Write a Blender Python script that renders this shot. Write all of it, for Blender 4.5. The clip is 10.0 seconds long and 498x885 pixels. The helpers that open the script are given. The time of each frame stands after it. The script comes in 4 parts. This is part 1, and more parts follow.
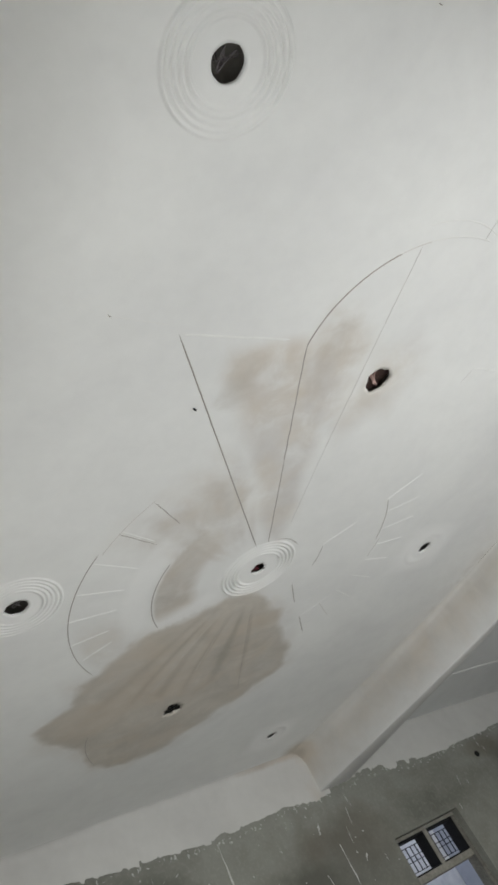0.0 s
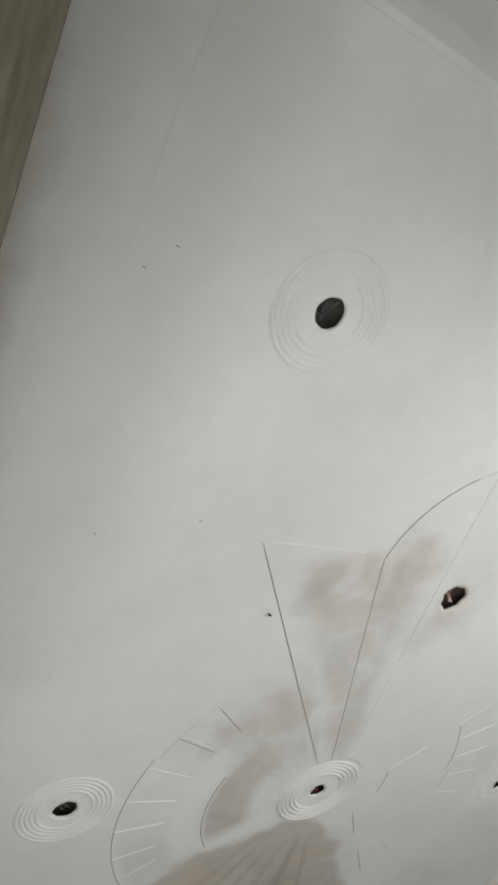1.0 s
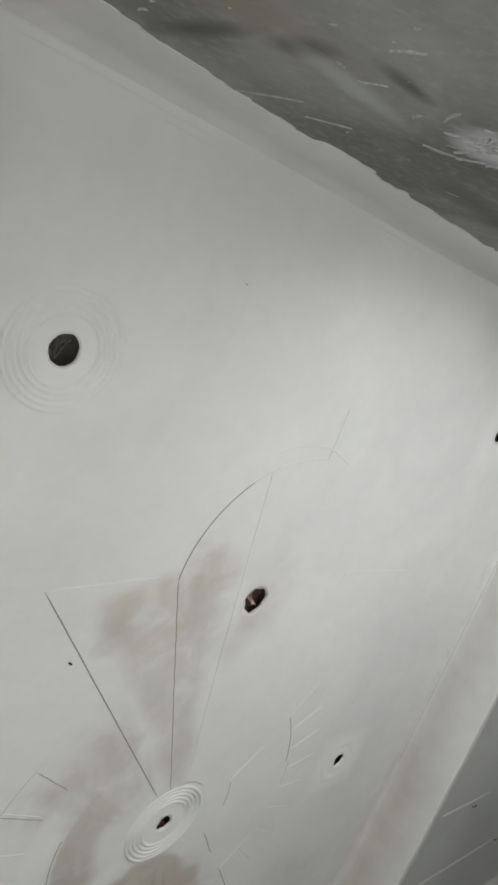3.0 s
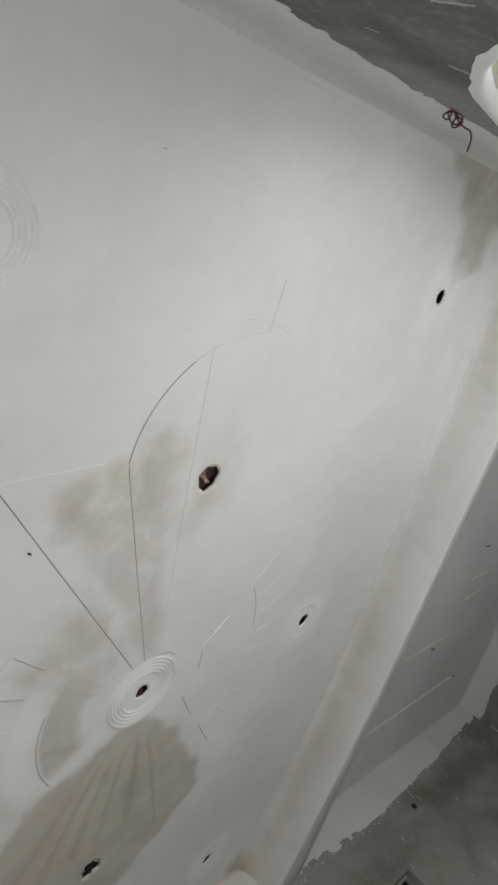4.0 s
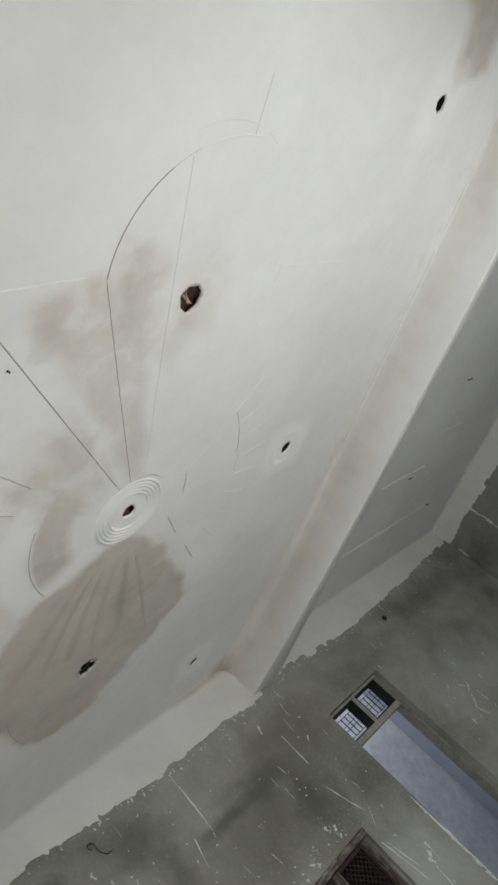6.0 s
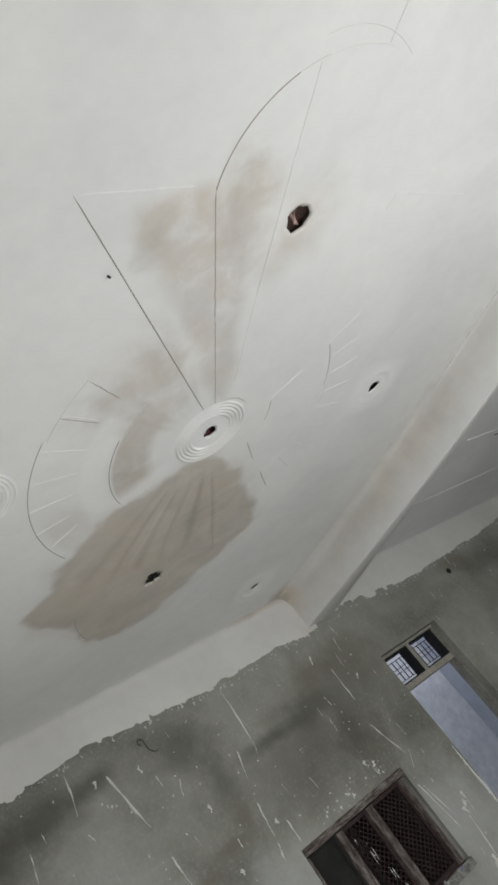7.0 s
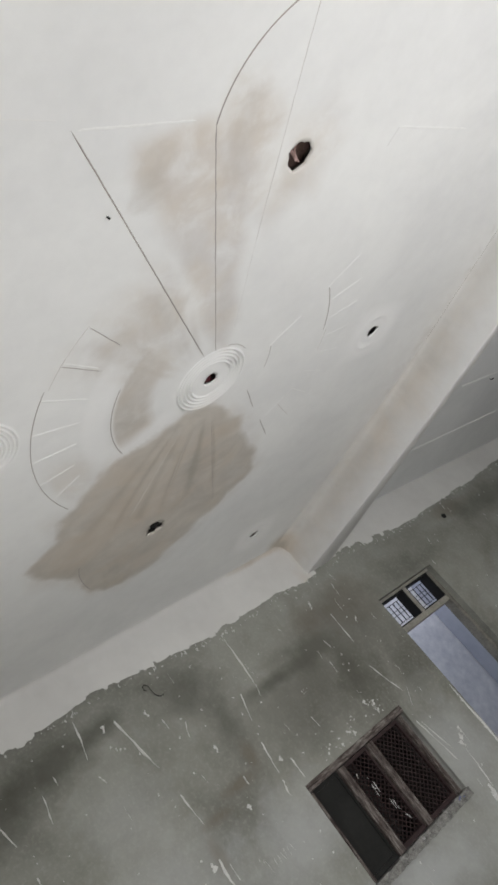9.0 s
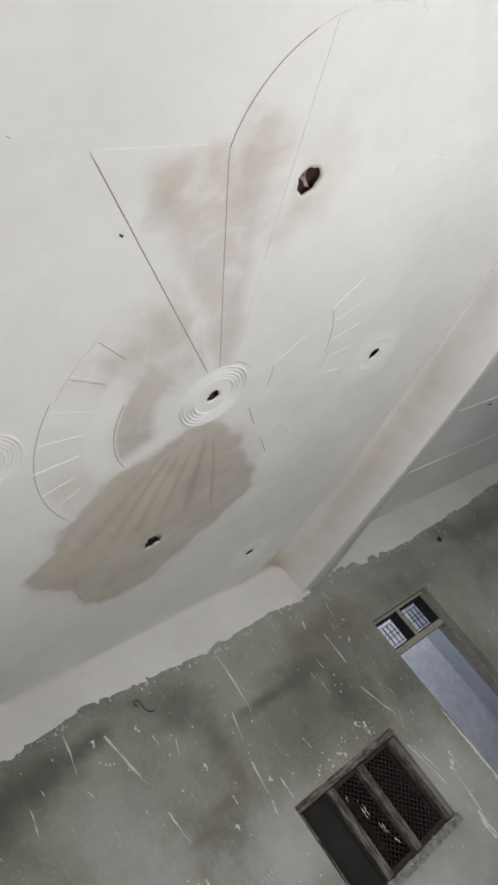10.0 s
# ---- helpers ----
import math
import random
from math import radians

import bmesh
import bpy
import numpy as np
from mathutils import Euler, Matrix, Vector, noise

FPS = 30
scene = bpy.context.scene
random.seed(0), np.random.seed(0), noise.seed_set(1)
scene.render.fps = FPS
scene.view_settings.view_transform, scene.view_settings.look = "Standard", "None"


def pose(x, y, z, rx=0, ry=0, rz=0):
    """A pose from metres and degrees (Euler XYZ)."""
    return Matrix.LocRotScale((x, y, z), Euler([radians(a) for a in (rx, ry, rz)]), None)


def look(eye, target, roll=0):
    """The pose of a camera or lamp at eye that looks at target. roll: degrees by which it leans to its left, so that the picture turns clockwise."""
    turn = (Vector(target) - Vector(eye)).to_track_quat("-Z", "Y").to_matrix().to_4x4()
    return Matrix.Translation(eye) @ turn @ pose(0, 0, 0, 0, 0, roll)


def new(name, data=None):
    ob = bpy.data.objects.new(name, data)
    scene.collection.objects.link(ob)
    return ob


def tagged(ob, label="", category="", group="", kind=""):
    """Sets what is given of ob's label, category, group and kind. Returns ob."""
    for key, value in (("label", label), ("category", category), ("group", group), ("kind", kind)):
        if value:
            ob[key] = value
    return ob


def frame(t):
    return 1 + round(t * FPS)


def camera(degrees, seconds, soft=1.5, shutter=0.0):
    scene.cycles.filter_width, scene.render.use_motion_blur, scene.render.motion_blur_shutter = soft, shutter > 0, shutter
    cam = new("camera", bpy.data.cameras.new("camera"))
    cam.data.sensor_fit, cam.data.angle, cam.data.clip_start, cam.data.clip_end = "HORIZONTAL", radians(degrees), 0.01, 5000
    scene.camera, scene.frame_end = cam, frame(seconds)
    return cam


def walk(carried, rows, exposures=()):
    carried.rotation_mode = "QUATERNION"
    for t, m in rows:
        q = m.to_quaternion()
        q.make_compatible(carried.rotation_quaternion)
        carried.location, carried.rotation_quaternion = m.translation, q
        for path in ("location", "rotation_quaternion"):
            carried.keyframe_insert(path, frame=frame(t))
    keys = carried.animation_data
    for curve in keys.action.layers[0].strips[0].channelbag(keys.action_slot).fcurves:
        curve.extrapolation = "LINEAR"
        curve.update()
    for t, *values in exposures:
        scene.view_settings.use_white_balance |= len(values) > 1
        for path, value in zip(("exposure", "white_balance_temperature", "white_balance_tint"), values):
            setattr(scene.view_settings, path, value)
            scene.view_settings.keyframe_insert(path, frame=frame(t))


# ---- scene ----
cam = camera(39.1, 10.0, 2.9)
PATH = [
    (0, (-2.52, -2.854, 1.578), (-1.346, -1.77, 2.781), -34.6),
    (0.5, (-2.56, -2.876, 1.594), (-1.343, -1.926, 2.864), -33.7),
    (1, (-2.648, -2.928, 1.592), (-1.662, -2.207, 3.176), -34.8),
    (1.2, (-2.655, -2.951, 1.618), (-1.749, -2.276, 3.268), -36.0),
    (1.5, (-2.603, -2.98, 1.615), (-1.688, -2.39, 3.293), -43.1),
    (2, (-2.561, -3.038, 1.603), (-1.456, -2.608, 3.213), -52.8),
    (2.5, (-2.502, -3.074, 1.582), (-1.258, -2.632, 3.085), -53.3),
    (3, (-2.475, -3.043, 1.531), (-1.088, -2.543, 2.883), -57.2),
    (3.2, (-2.457, -3.026, 1.515), (-1.056, -2.453, 2.822), -55.9),
    (4.3, (-2.422, -2.997, 1.476), (-0.941, -2.207, 2.564), -59.2),
    (4.5, (-2.424, -2.962, 1.482), (-0.939, -2.144, 2.543), -60.0),
    (5, (-2.41, -2.949, 1.457), (-0.934, -2.003, 2.42), -59.8),
    (5.5, (-2.393, -2.927, 1.447), (-0.935, -1.889, 2.339), -57.2),
    (5.7, (-2.396, -2.914, 1.452), (-0.951, -1.844, 2.328), -55.2),
    (6.8, (-2.404, -2.852, 1.492), (-1.151, -1.579, 2.392), -42.5),
    (7, (-2.403, -2.828, 1.51), (-1.197, -1.51, 2.409), -40.9),
    (7.5, (-2.399, -2.801, 1.515), (-1.347, -1.389, 2.464), -36.9),
    (8, (-2.398, -2.738, 1.541), (-1.435, -1.248, 2.465), -37.0),
    (8.5, (-2.404, -2.726, 1.541), (-1.345, -1.257, 2.39), -38.2),
    (9, (-2.456, -2.767, 1.536), (-1.265, -1.368, 2.326), -41.2),
    (9.5, (-2.493, -2.779, 1.538), (-1.337, -1.38, 2.378), -39.0),
    (10, (-2.503, -2.784, 1.535), (-1.289, -1.422, 2.354), -40.0),
]
walk(cam, [(t, look(eye, target, roll)) for t, eye, target, roll in PATH],
     exposures=[(0, -0.42, 6380, 10), (1, -0.45, 6380, 10), (2.5, -0.53, 6380, 10), (3.2, -0.6, 6380, 10), (4.5, -0.65, 6380, 10), (5.5, -0.52, 6380, 10), (7.5, -0.28, 6360, 11), (10, -0.17, 6430, 14)])

# ---- world, daylight and exposure ----
scene.view_settings.exposure = 0.0
world = bpy.data.worlds.new("daylight")
scene.world = world
world.use_nodes = True
wn = world.node_tree.nodes
sky = wn.new("ShaderNodeTexSky")
sky.sky_type = 'NISHITA'
sky.sun_disc = False
sky.sun_elevation = radians(40)
sky.sun_rotation = radians(200)
wn["Background"].inputs[1].default_value = 0.12
world.node_tree.links.new(sky.outputs[0], wn["Background"].inputs[0])


def area(name, m, w, h, power, colour):
    d = bpy.data.lights.new(name, 'AREA')
    d.shape, d.size, d.size_y, d.energy, d.color = 'RECTANGLE', w, h, power, colour
    ob = new(name, d)
    ob.matrix_world = m
    return ob


# daylight that enters by the arch in the south wall, plus two added fill lamps
area("arch_daylight", look((1.2, -3.74, 1.4), (0.7, -1.1, 0.75)), 3.3, 2.1, 168, (0.99, 1.0, 0.98))
# added fill from an invented west opening, evens out the ceiling
area("west_fill", look((-5.08, -1.3, 1.3), (-3.9, -1.75, 0.0)), 3.7, 1.75, 258, (0.98, 1.0, 0.99))
# added lamp over the next room's open top, standing in for sky light
area("next_room_sky_fill", look((3.9, 4.4, 3.38), (3.9, 4.6, 0.0)), 2.4, 1.5, 25, (0.93, 0.95, 1.0))


# ---- materials ----
def material(name, rough=0.85, metal=0.0):
    m = bpy.data.materials.new(name)
    m.use_nodes = True
    b = m.node_tree.nodes["Principled BSDF"]
    b.inputs["Roughness"].default_value = rough
    b.inputs["Metallic"].default_value = metal
    b.inputs["Specular IOR Level"].default_value = 0.25
    return m, m.node_tree, b


def coords(nt, scale=(1, 1, 1)):
    tc = nt.nodes.new("ShaderNodeTexCoord")
    mp = nt.nodes.new("ShaderNodeMapping")
    mp.inputs["Scale"].default_value = scale
    nt.links.new(tc.outputs["Object"], mp.inputs[0])
    return mp.outputs[0]


def noisy(nt, vec, scale, detail=4, rough=0.55, distort=0.0):
    n = nt.nodes.new("ShaderNodeTexNoise")
    n.inputs["Scale"].default_value = scale
    n.inputs["Detail"].default_value = detail
    n.inputs["Roughness"].default_value = rough
    n.inputs["Distortion"].default_value = distort
    nt.links.new(vec, n.inputs["Vector"])
    return n.outputs[0]


def ramp(nt, fac, stops):
    r = nt.nodes.new("ShaderNodeValToRGB")
    el = r.color_ramp.elements
    while len(el) < len(stops):
        el.new(0.5)
    for e, (p, c) in zip(el, stops):
        e.position = p
        e.color = (*c, 1) if len(c) == 3 else c
    nt.links.new(fac, r.inputs[0])
    return r.outputs[0]


def grey(v):
    return (v, v, v)


def mix(nt, fac, a, b, mode='MIX'):
    m = nt.nodes.new("ShaderNodeMix")
    m.data_type, m.blend_type = 'RGBA', mode
    for value, i in ((fac, 0), (a, 6), (b, 7)):
        if isinstance(value, (int, float)):
            m.inputs[i].default_value = value
        elif isinstance(value, tuple):
            m.inputs[i].default_value = (*value, 1)
        else:
            nt.links.new(value, m.inputs[i])
    return m.outputs[2]


def maths(nt, op, a, b=0.0, clamp=False):
    m = nt.nodes.new("ShaderNodeMath")
    m.operation, m.use_clamp = op, clamp
    for value, i in ((a, 0), (b, 1)):
        if isinstance(value, (int, float)):
            m.inputs[i].default_value = value
        else:
            nt.links.new(value, m.inputs[i])
    return m.outputs[0]


def bump(nt, b, height, strength, dist=0.01):
    n = nt.nodes.new("ShaderNodeBump")
    n.inputs["Strength"].default_value = strength
    n.inputs["Distance"].default_value = dist
    nt.links.new(height, n.inputs["Height"])
    nt.links.new(n.outputs[0], b.inputs["Normal"])


def plaster(name, base, dim, damp_colour, damp_edge=0.5, blotch=0.85):
    """White gypsum plaster; the mesh's 'damp' attribute says where it is still brown and wet."""
    m, nt, b = material(name, 0.8)
    v = coords(nt)
    broad = noisy(nt, v, 0.9, 5, 0.6, 0.4)
    fine = noisy(nt, v, 9, 6, 0.65)
    trowel = noisy(nt, coords(nt, (3, 14, 5)), 1.0, 3, 0.5, 1.5)
    c = ramp(nt, broad, [(0.3, dim), (0.65, base)])
    c = mix(nt, 0.16, c, ramp(nt, fine, [(0.3, grey(0.64)), (0.7, grey(0.84))]), 'MIX')
    veil = nt.nodes.new("ShaderNodeAttribute")
    veil.attribute_name = "veil"
    cloud = ramp(nt, noisy(nt, v, 4.2, 6, 0.62, 0.3), [(0.33, grey(0.25)), (0.5, grey(0.75)), (0.68, grey(1))])
    tint = mix(nt, ramp(nt, noisy(nt, v, 2.4, 3, 0.5), [(0.42, grey(0)), (0.6, grey(1))]), (0.55, 0.52, 0.49), (0.57, 0.51, 0.435))
    c = mix(nt, maths(nt, 'MULTIPLY', veil.outputs["Fac"], cloud), c, tint)
    at = nt.nodes.new("ShaderNodeAttribute")
    at.attribute_name = "damp"
    patch = noisy(nt, v, 3.6, 6, 0.6, 0.5)
    soft = maths(nt, 'ADD', at.outputs["Fac"], maths(nt, 'MULTIPLY', maths(nt, 'SUBTRACT', patch, 0.5), blotch))
    wet = ramp(nt, soft, [(0.18, grey(0)), (damp_edge + 0.1, grey(0.75)), (0.95, grey(1))])
    wet = mix(nt, 1.0, wet, ramp(nt, at.outputs["Fac"], [(0.02, grey(0)), (0.15, grey(1))]), 'MULTIPLY')
    tone = ramp(nt, noisy(nt, v, 3.2, 5, 0.6, 0.6), [(0.3, tuple(q * 0.88 for q in damp_colour)), (0.5, damp_colour), (0.72, tuple(min(1, q * 1.22) for q in damp_colour))])
    pinkish = tuple(q * f for q, f in zip(damp_colour, (1.11, 1.06, 1.01)))
    tone = mix(nt, ramp(nt, noisy(nt, coords(nt, (1.0, 1.3, 1.0)), 2.3, 6, 0.6, 0.3), [(0.45, grey(0)), (0.62, grey(0.85))]), tone, pinkish)
    tone = mix(nt, ramp(nt, at.outputs["Fac"], [(0.8, grey(0)), (1.0, grey(0.55))]), tone, tuple(q * 0.72 for q in damp_colour))
    fresh = nt.nodes.new("ShaderNodeAttribute")
    fresh.attribute_name = "fresh"
    c = mix(nt, fresh.outputs["Fac"], mix(nt, wet, c, tone), (0.87, 0.865, 0.85))
    nt.links.new(c, b.inputs["Base Color"])
    h = maths(nt, 'ADD', maths(nt, 'MULTIPLY', fine, 0.35), maths(nt, 'ADD', maths(nt, 'MULTIPLY', broad, 1.6), maths(nt, 'MULTIPLY', trowel, 0.35)))
    bump(nt, b, h, 0.042, 0.02)
    return m


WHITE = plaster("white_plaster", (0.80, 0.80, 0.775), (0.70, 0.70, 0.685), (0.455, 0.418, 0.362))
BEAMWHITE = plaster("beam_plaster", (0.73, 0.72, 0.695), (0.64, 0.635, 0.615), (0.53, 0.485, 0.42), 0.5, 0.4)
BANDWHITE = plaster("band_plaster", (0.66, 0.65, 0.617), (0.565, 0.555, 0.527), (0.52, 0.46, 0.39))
BAYWHITE = plaster("bay_plaster", (0.80, 0.81, 0.80), (0.70, 0.71, 0.705), (0.45, 0.41, 0.36))


def cement(name, light, dark, rough=0.75):
    m, nt, b = material(name, rough)
    v = coords(nt)
    broad = noisy(nt, v, 0.85, 5, 0.5, 0.25)
    mid = noisy(nt, v, 3.4, 9, 0.68, 0.25)
    fine = noisy(nt, v, 30, 4, 0.6)
    half = tuple((p + q) / 2 for p, q in zip(light, dark))
    c = ramp(nt, broad, [(0.36, dark), (0.47, half), (0.6, light)])
    c = mix(nt, 0.26, c, ramp(nt, mid, [(0.36, dark), (0.5, half), (0.64, light)]))
    c = mix(nt, ramp(nt, fine, [(0.5, grey(0)), (0.75, grey(0.3))]), c, tuple(min(1, q * 1.4) for q in light))
    smear = noisy(nt, coords(nt, (2.2, 2.2, 1.0)), 1.6, 6, 0.65, 0.2)
    c = mix(nt, ramp(nt, smear, [(0.58, grey(0)), (0.8, grey(0.2))]), c, (0.5, 0.5, 0.48))
    swipe = noisy(nt, coords(nt, (1.6, 1.0, 0.75)), 2.1, 7, 0.6, 1.6)
    c = mix(nt, ramp(nt, swipe, [(0.52, grey(0)), (0.56, grey(0.08)), (0.62, grey(0.0))]), c, dark)
    nt.links.new(c, b.inputs["Base Color"])
    bump(nt, b, maths(nt, 'ADD', mid, maths(nt, 'MULTIPLY', fine, 0.25)), 0.14, 0.012)
    return m


def soft_spot(nt, v, centre, size):
    """1 at the middle of a stain, 0 at its ragged rim."""
    sub = nt.nodes.new("ShaderNodeVectorMath")
    sub.operation = 'SUBTRACT'
    sub.inputs[1].default_value = centre
    nt.links.new(v, sub.inputs[0])
    div = nt.nodes.new("ShaderNodeVectorMath")
    div.operation = 'DIVIDE'
    div.inputs[1].default_value = size
    nt.links.new(sub.outputs[0], div.inputs[0])
    ln = nt.nodes.new("ShaderNodeVectorMath")
    ln.operation = 'LENGTH'
    nt.links.new(div.outputs[0], ln.inputs[0])
    rag = maths(nt, 'MULTIPLY', maths(nt, 'SUBTRACT', noisy(nt, v, 2.6, 6, 0.62), 0.5), 1.5)
    return ramp(nt, maths(nt, 'ADD', ln.outputs["Value"], rag), [(0.25, grey(1)), (1.0, grey(0))])


def stained_cement(name, light, dark, spots, pale):
    m = cement(name, light, dark)
    nt = m.node_tree
    b = nt.nodes["Principled BSDF"]
    c = b.inputs["Base Color"].links[0].from_socket
    v = coords(nt)
    for centre, size, colour, power in spots + pale:
        c = mix(nt, maths(nt, 'MULTIPLY', soft_spot(nt, v, centre, size), power), c, colour)
    nt.links.new(c, b.inputs["Base Color"])
    return m


DAMP = (0.085, 0.085, 0.068)
RUST = (0.165, 0.142, 0.112)
# pale lime; on the north wall it also paints in brighter light low down
LIME_AND_LIGHT = (0.46, 0.47, 0.465)
NORTH_CEMENT = stained_cement("stained_cement", (0.315, 0.317, 0.282), (0.145, 0.144, 0.122),
    [((1.9, 0, 2.45), (1.0, 1, 0.65), (0.14, 0.138, 0.117), 0.5), ((1.0, 0, 2.2), (0.9, 1, 0.55), (0.14, 0.138, 0.117), 0.5), ((-1.65, 0, 2.8), (0.6, 1, 0.3), DAMP, 0.75), ((-1.1, 0, 2.9), (0.5, 1, 0.25), DAMP, 0.75), ((-0.6, 0, 2.97), (0.28, 1, 0.14), DAMP, 0.7), ((0.2, 0, 2.83), (0.32, 1, 0.3), DAMP, 0.6),
     ((0.34, 0, 2.4), (0.16, 1, 0.4), DAMP, 0.5), ((0.95, 0, 2.46), (0.5, 1, 0.1), DAMP, 0.65), ((1.55, 0, 2.5), (0.4, 1, 0.2), DAMP, 0.55), ((1.73, 0, 2.05), (0.22, 1, 0.35), DAMP, 0.65),
     ((0.36, 0, 2.08), (0.09, 1, 0.2), RUST, 0.7), ((0.12, 0, 1.93), (0.24, 1, 0.07), RUST, 0.75), ((-0.2, 0, 1.83), (0.2, 1, 0.07), RUST, 0.75), ((-0.35, 0, 1.6), (0.08, 1, 0.22), RUST, 0.8), ((1.75, 0, 2.75), (0.3, 1, 0.2), RUST, 0.5), ((2.3, 0, 1.7), (0.2, 1, 0.35), DAMP, 0.35),
     ((2.3, 0, 2.7), (0.5, 1, 0.35), RUST, 0.4), ((-2.4, 0, 2.5), (0.6, 1, 0.5), DAMP, 0.5), ((4.5, 0, 2.95), (0.5, 1, 0.15), RUST, 0.55), ((5.2, 0, 2.8), (0.8, 1, 0.25), DAMP, 0.5)],
    [((2.2, 0, 1.0), (0.5, 1, 0.7), LIME_AND_LIGHT, 0.45), ((0.9, 0, 0.35), (1.3, 1, 0.4), LIME_AND_LIGHT, 0.55), ((4.6, 0, 1.7), (0.9, 1, 0.6), LIME_AND_LIGHT, 0.4), ((-0.75, 0, 2.3), (0.5, 1, 0.4), LIME_AND_LIGHT, 0.25), ((-0.7, 0, 1.6), (0.7, 1, 0.5), LIME_AND_LIGHT, 0.4), ((0.3, 0, 1.3), (0.7, 1, 0.5), LIME_AND_LIGHT, 0.5)])
# darker cement copy; the side wall's weaker light is put into its tone
SHADED_CEMENT = cement("shaded_cement_plaster", (0.25, 0.25, 0.232), (0.09, 0.09, 0.081))
SOUTH_CEMENT = stained_cement("south_cement", (0.30, 0.295, 0.27), (0.11, 0.108, 0.096),
    [((-1.6, -3.4, 2.75), (0.35, 5, 0.16), (0.24, 0.21, 0.165), 0.6), ((-2.0, -3.4, 2.5), (0.3, 5, 0.2), DAMP, 0.6), ((-1.72, -3.4, 2.8), (0.045, 5, 0.3), DAMP, 0.7), ((-1.53, -3.4, 3.0), (0.05, 5, 0.24), DAMP, 0.75), ((-1.46, -3.4, 2.74), (0.06, 5, 0.14), DAMP, 0.75), ((-1.3, -3.4, 2.57), (0.12, 5, 0.04), DAMP, 0.8), ((-0.3, -3.4, 2.9), (0.6, 5, 0.14), DAMP, 0.55)],
    [((-0.98, -3.4, 2.53), (0.2, 5, 0.13), (0.66, 0.65, 0.68), 0.95), ((-1.3, -3.4, 2.75), (0.25, 5, 0.06), LIME_AND_LIGHT, 0.5)])
CEMENT_BROWN = cement("brown_cement", (0.19, 0.162, 0.13), (0.095, 0.082, 0.064))
FLOOR = cement("dusty_floor", (0.56, 0.54, 0.51), (0.42, 0.41, 0.39), 0.9)
SLAB = cement("void_slab", (0.42, 0.4, 0.37), (0.2, 0.19, 0.17), 0.9)


def simple(name, light, dark, scale=12, rough=0.8, stretch=(1, 1, 1), metal=0.0, relief=0.2):
    m, nt, b = material(name, rough, metal)
    v = coords(nt, stretch)
    n = noisy(nt, v, scale, 6, 0.65, 0.5)
    c = ramp(nt, n, [(0.3, dark), (0.7, light)])
    c = mix(nt, 0.3, c, ramp(nt, noisy(nt, v, scale * 6, 3), [(0.35, dark), (0.65, light)]))
    nt.links.new(c, b.inputs["Base Color"])
    bump(nt, b, n, relief, 0.005)
    return m


SOFT_SEAM = simple("soft_plaster_seam", (0.76, 0.755, 0.73), (0.715, 0.71, 0.69), 5)
# dark tone that paints in the shade along the carved steps
GROOVE_SHADE = simple("groove_shade", (0.45, 0.41, 0.375), (0.29, 0.265, 0.245), 20)
CHALK = simple("fresh_white_plaster", (0.82, 0.82, 0.795), (0.74, 0.74, 0.72), 14)
SPLASH = simple("dry_white_splash", (0.74, 0.74, 0.71), (0.46, 0.46, 0.44), 45)
DULL_SPLASH = simple("dull_grey_splash", (0.44, 0.44, 0.42), (0.2, 0.2, 0.19), 40)


def worn_wood(name, stretch):
    """Dark brown paint rubbed through to pale grey wood along the grain."""
    m, nt, b = material(name, 0.75)
    v = coords(nt, stretch)
    grain = noisy(nt, v, 9, 7, 0.68, 0.4)
    c = ramp(nt, grain, [(0.38, (0.028, 0.021, 0.019)), (0.5, (0.085, 0.066, 0.059)), (0.6, (0.19, 0.17, 0.154)), (0.72, (0.37, 0.355, 0.33))])
    dust = noisy(nt, coords(nt), 7, 5, 0.6)
    c = mix(nt, ramp(nt, dust, [(0.5, grey(0)), (0.72, grey(0.55))]), c, (0.22, 0.195, 0.175))
    nt.links.new(c, b.inputs["Base Color"])
    bump(nt, b, grain, 0.4, 0.006)
    return m


OLD_WOOD = worn_wood("worn_upright_wood", (6, 6, 0.9))
OLD_WOOD_ACROSS = worn_wood("worn_lying_wood", (0.9, 6, 6))
RUBBLE = simple("crumbling_cement", (0.34, 0.335, 0.31), (0.05, 0.048, 0.044), 16, 0.9, relief=0.6)
DARK_WOOD = simple("dark_red_wood", (0.055, 0.033, 0.032), (0.018, 0.011, 0.011), 14, 0.65)
GREY_WOOD = simple("dusty_grey_wood", (0.4, 0.385, 0.335), (0.22, 0.21, 0.18), 8, 0.8)
JAMB_WOOD = simple("dark_grey_wood", (0.27, 0.26, 0.225), (0.12, 0.115, 0.1), 8, 0.8)
DARK_PANEL = simple("dark_olive_board", (0.02, 0.02, 0.018), (0.01, 0.01, 0.009), 5, 0.75)
IRON = simple("black_iron", (0.022, 0.022, 0.024), (0.012, 0.012, 0.013), 20, 0.8)
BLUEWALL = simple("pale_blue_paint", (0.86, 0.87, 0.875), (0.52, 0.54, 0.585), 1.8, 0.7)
# greyer copy of the pale blue: the side wall's shade is in the colour
BLUEWALL_SHADED = simple("shaded_pale_blue_paint", (0.46, 0.48, 0.53), (0.36, 0.38, 0.44), 1.5, 0.7)
# near-black tone that holds the darkness of the room behind the window
UNLIT_SHADE = simple("unlit_room_shade", (0.1, 0.1, 0.095), (0.06, 0.06, 0.057), 2, 0.9)
RED_WIRE = simple("dark_red_cable", (0.15, 0.025, 0.035), (0.05, 0.01, 0.014), 30, 0.45)
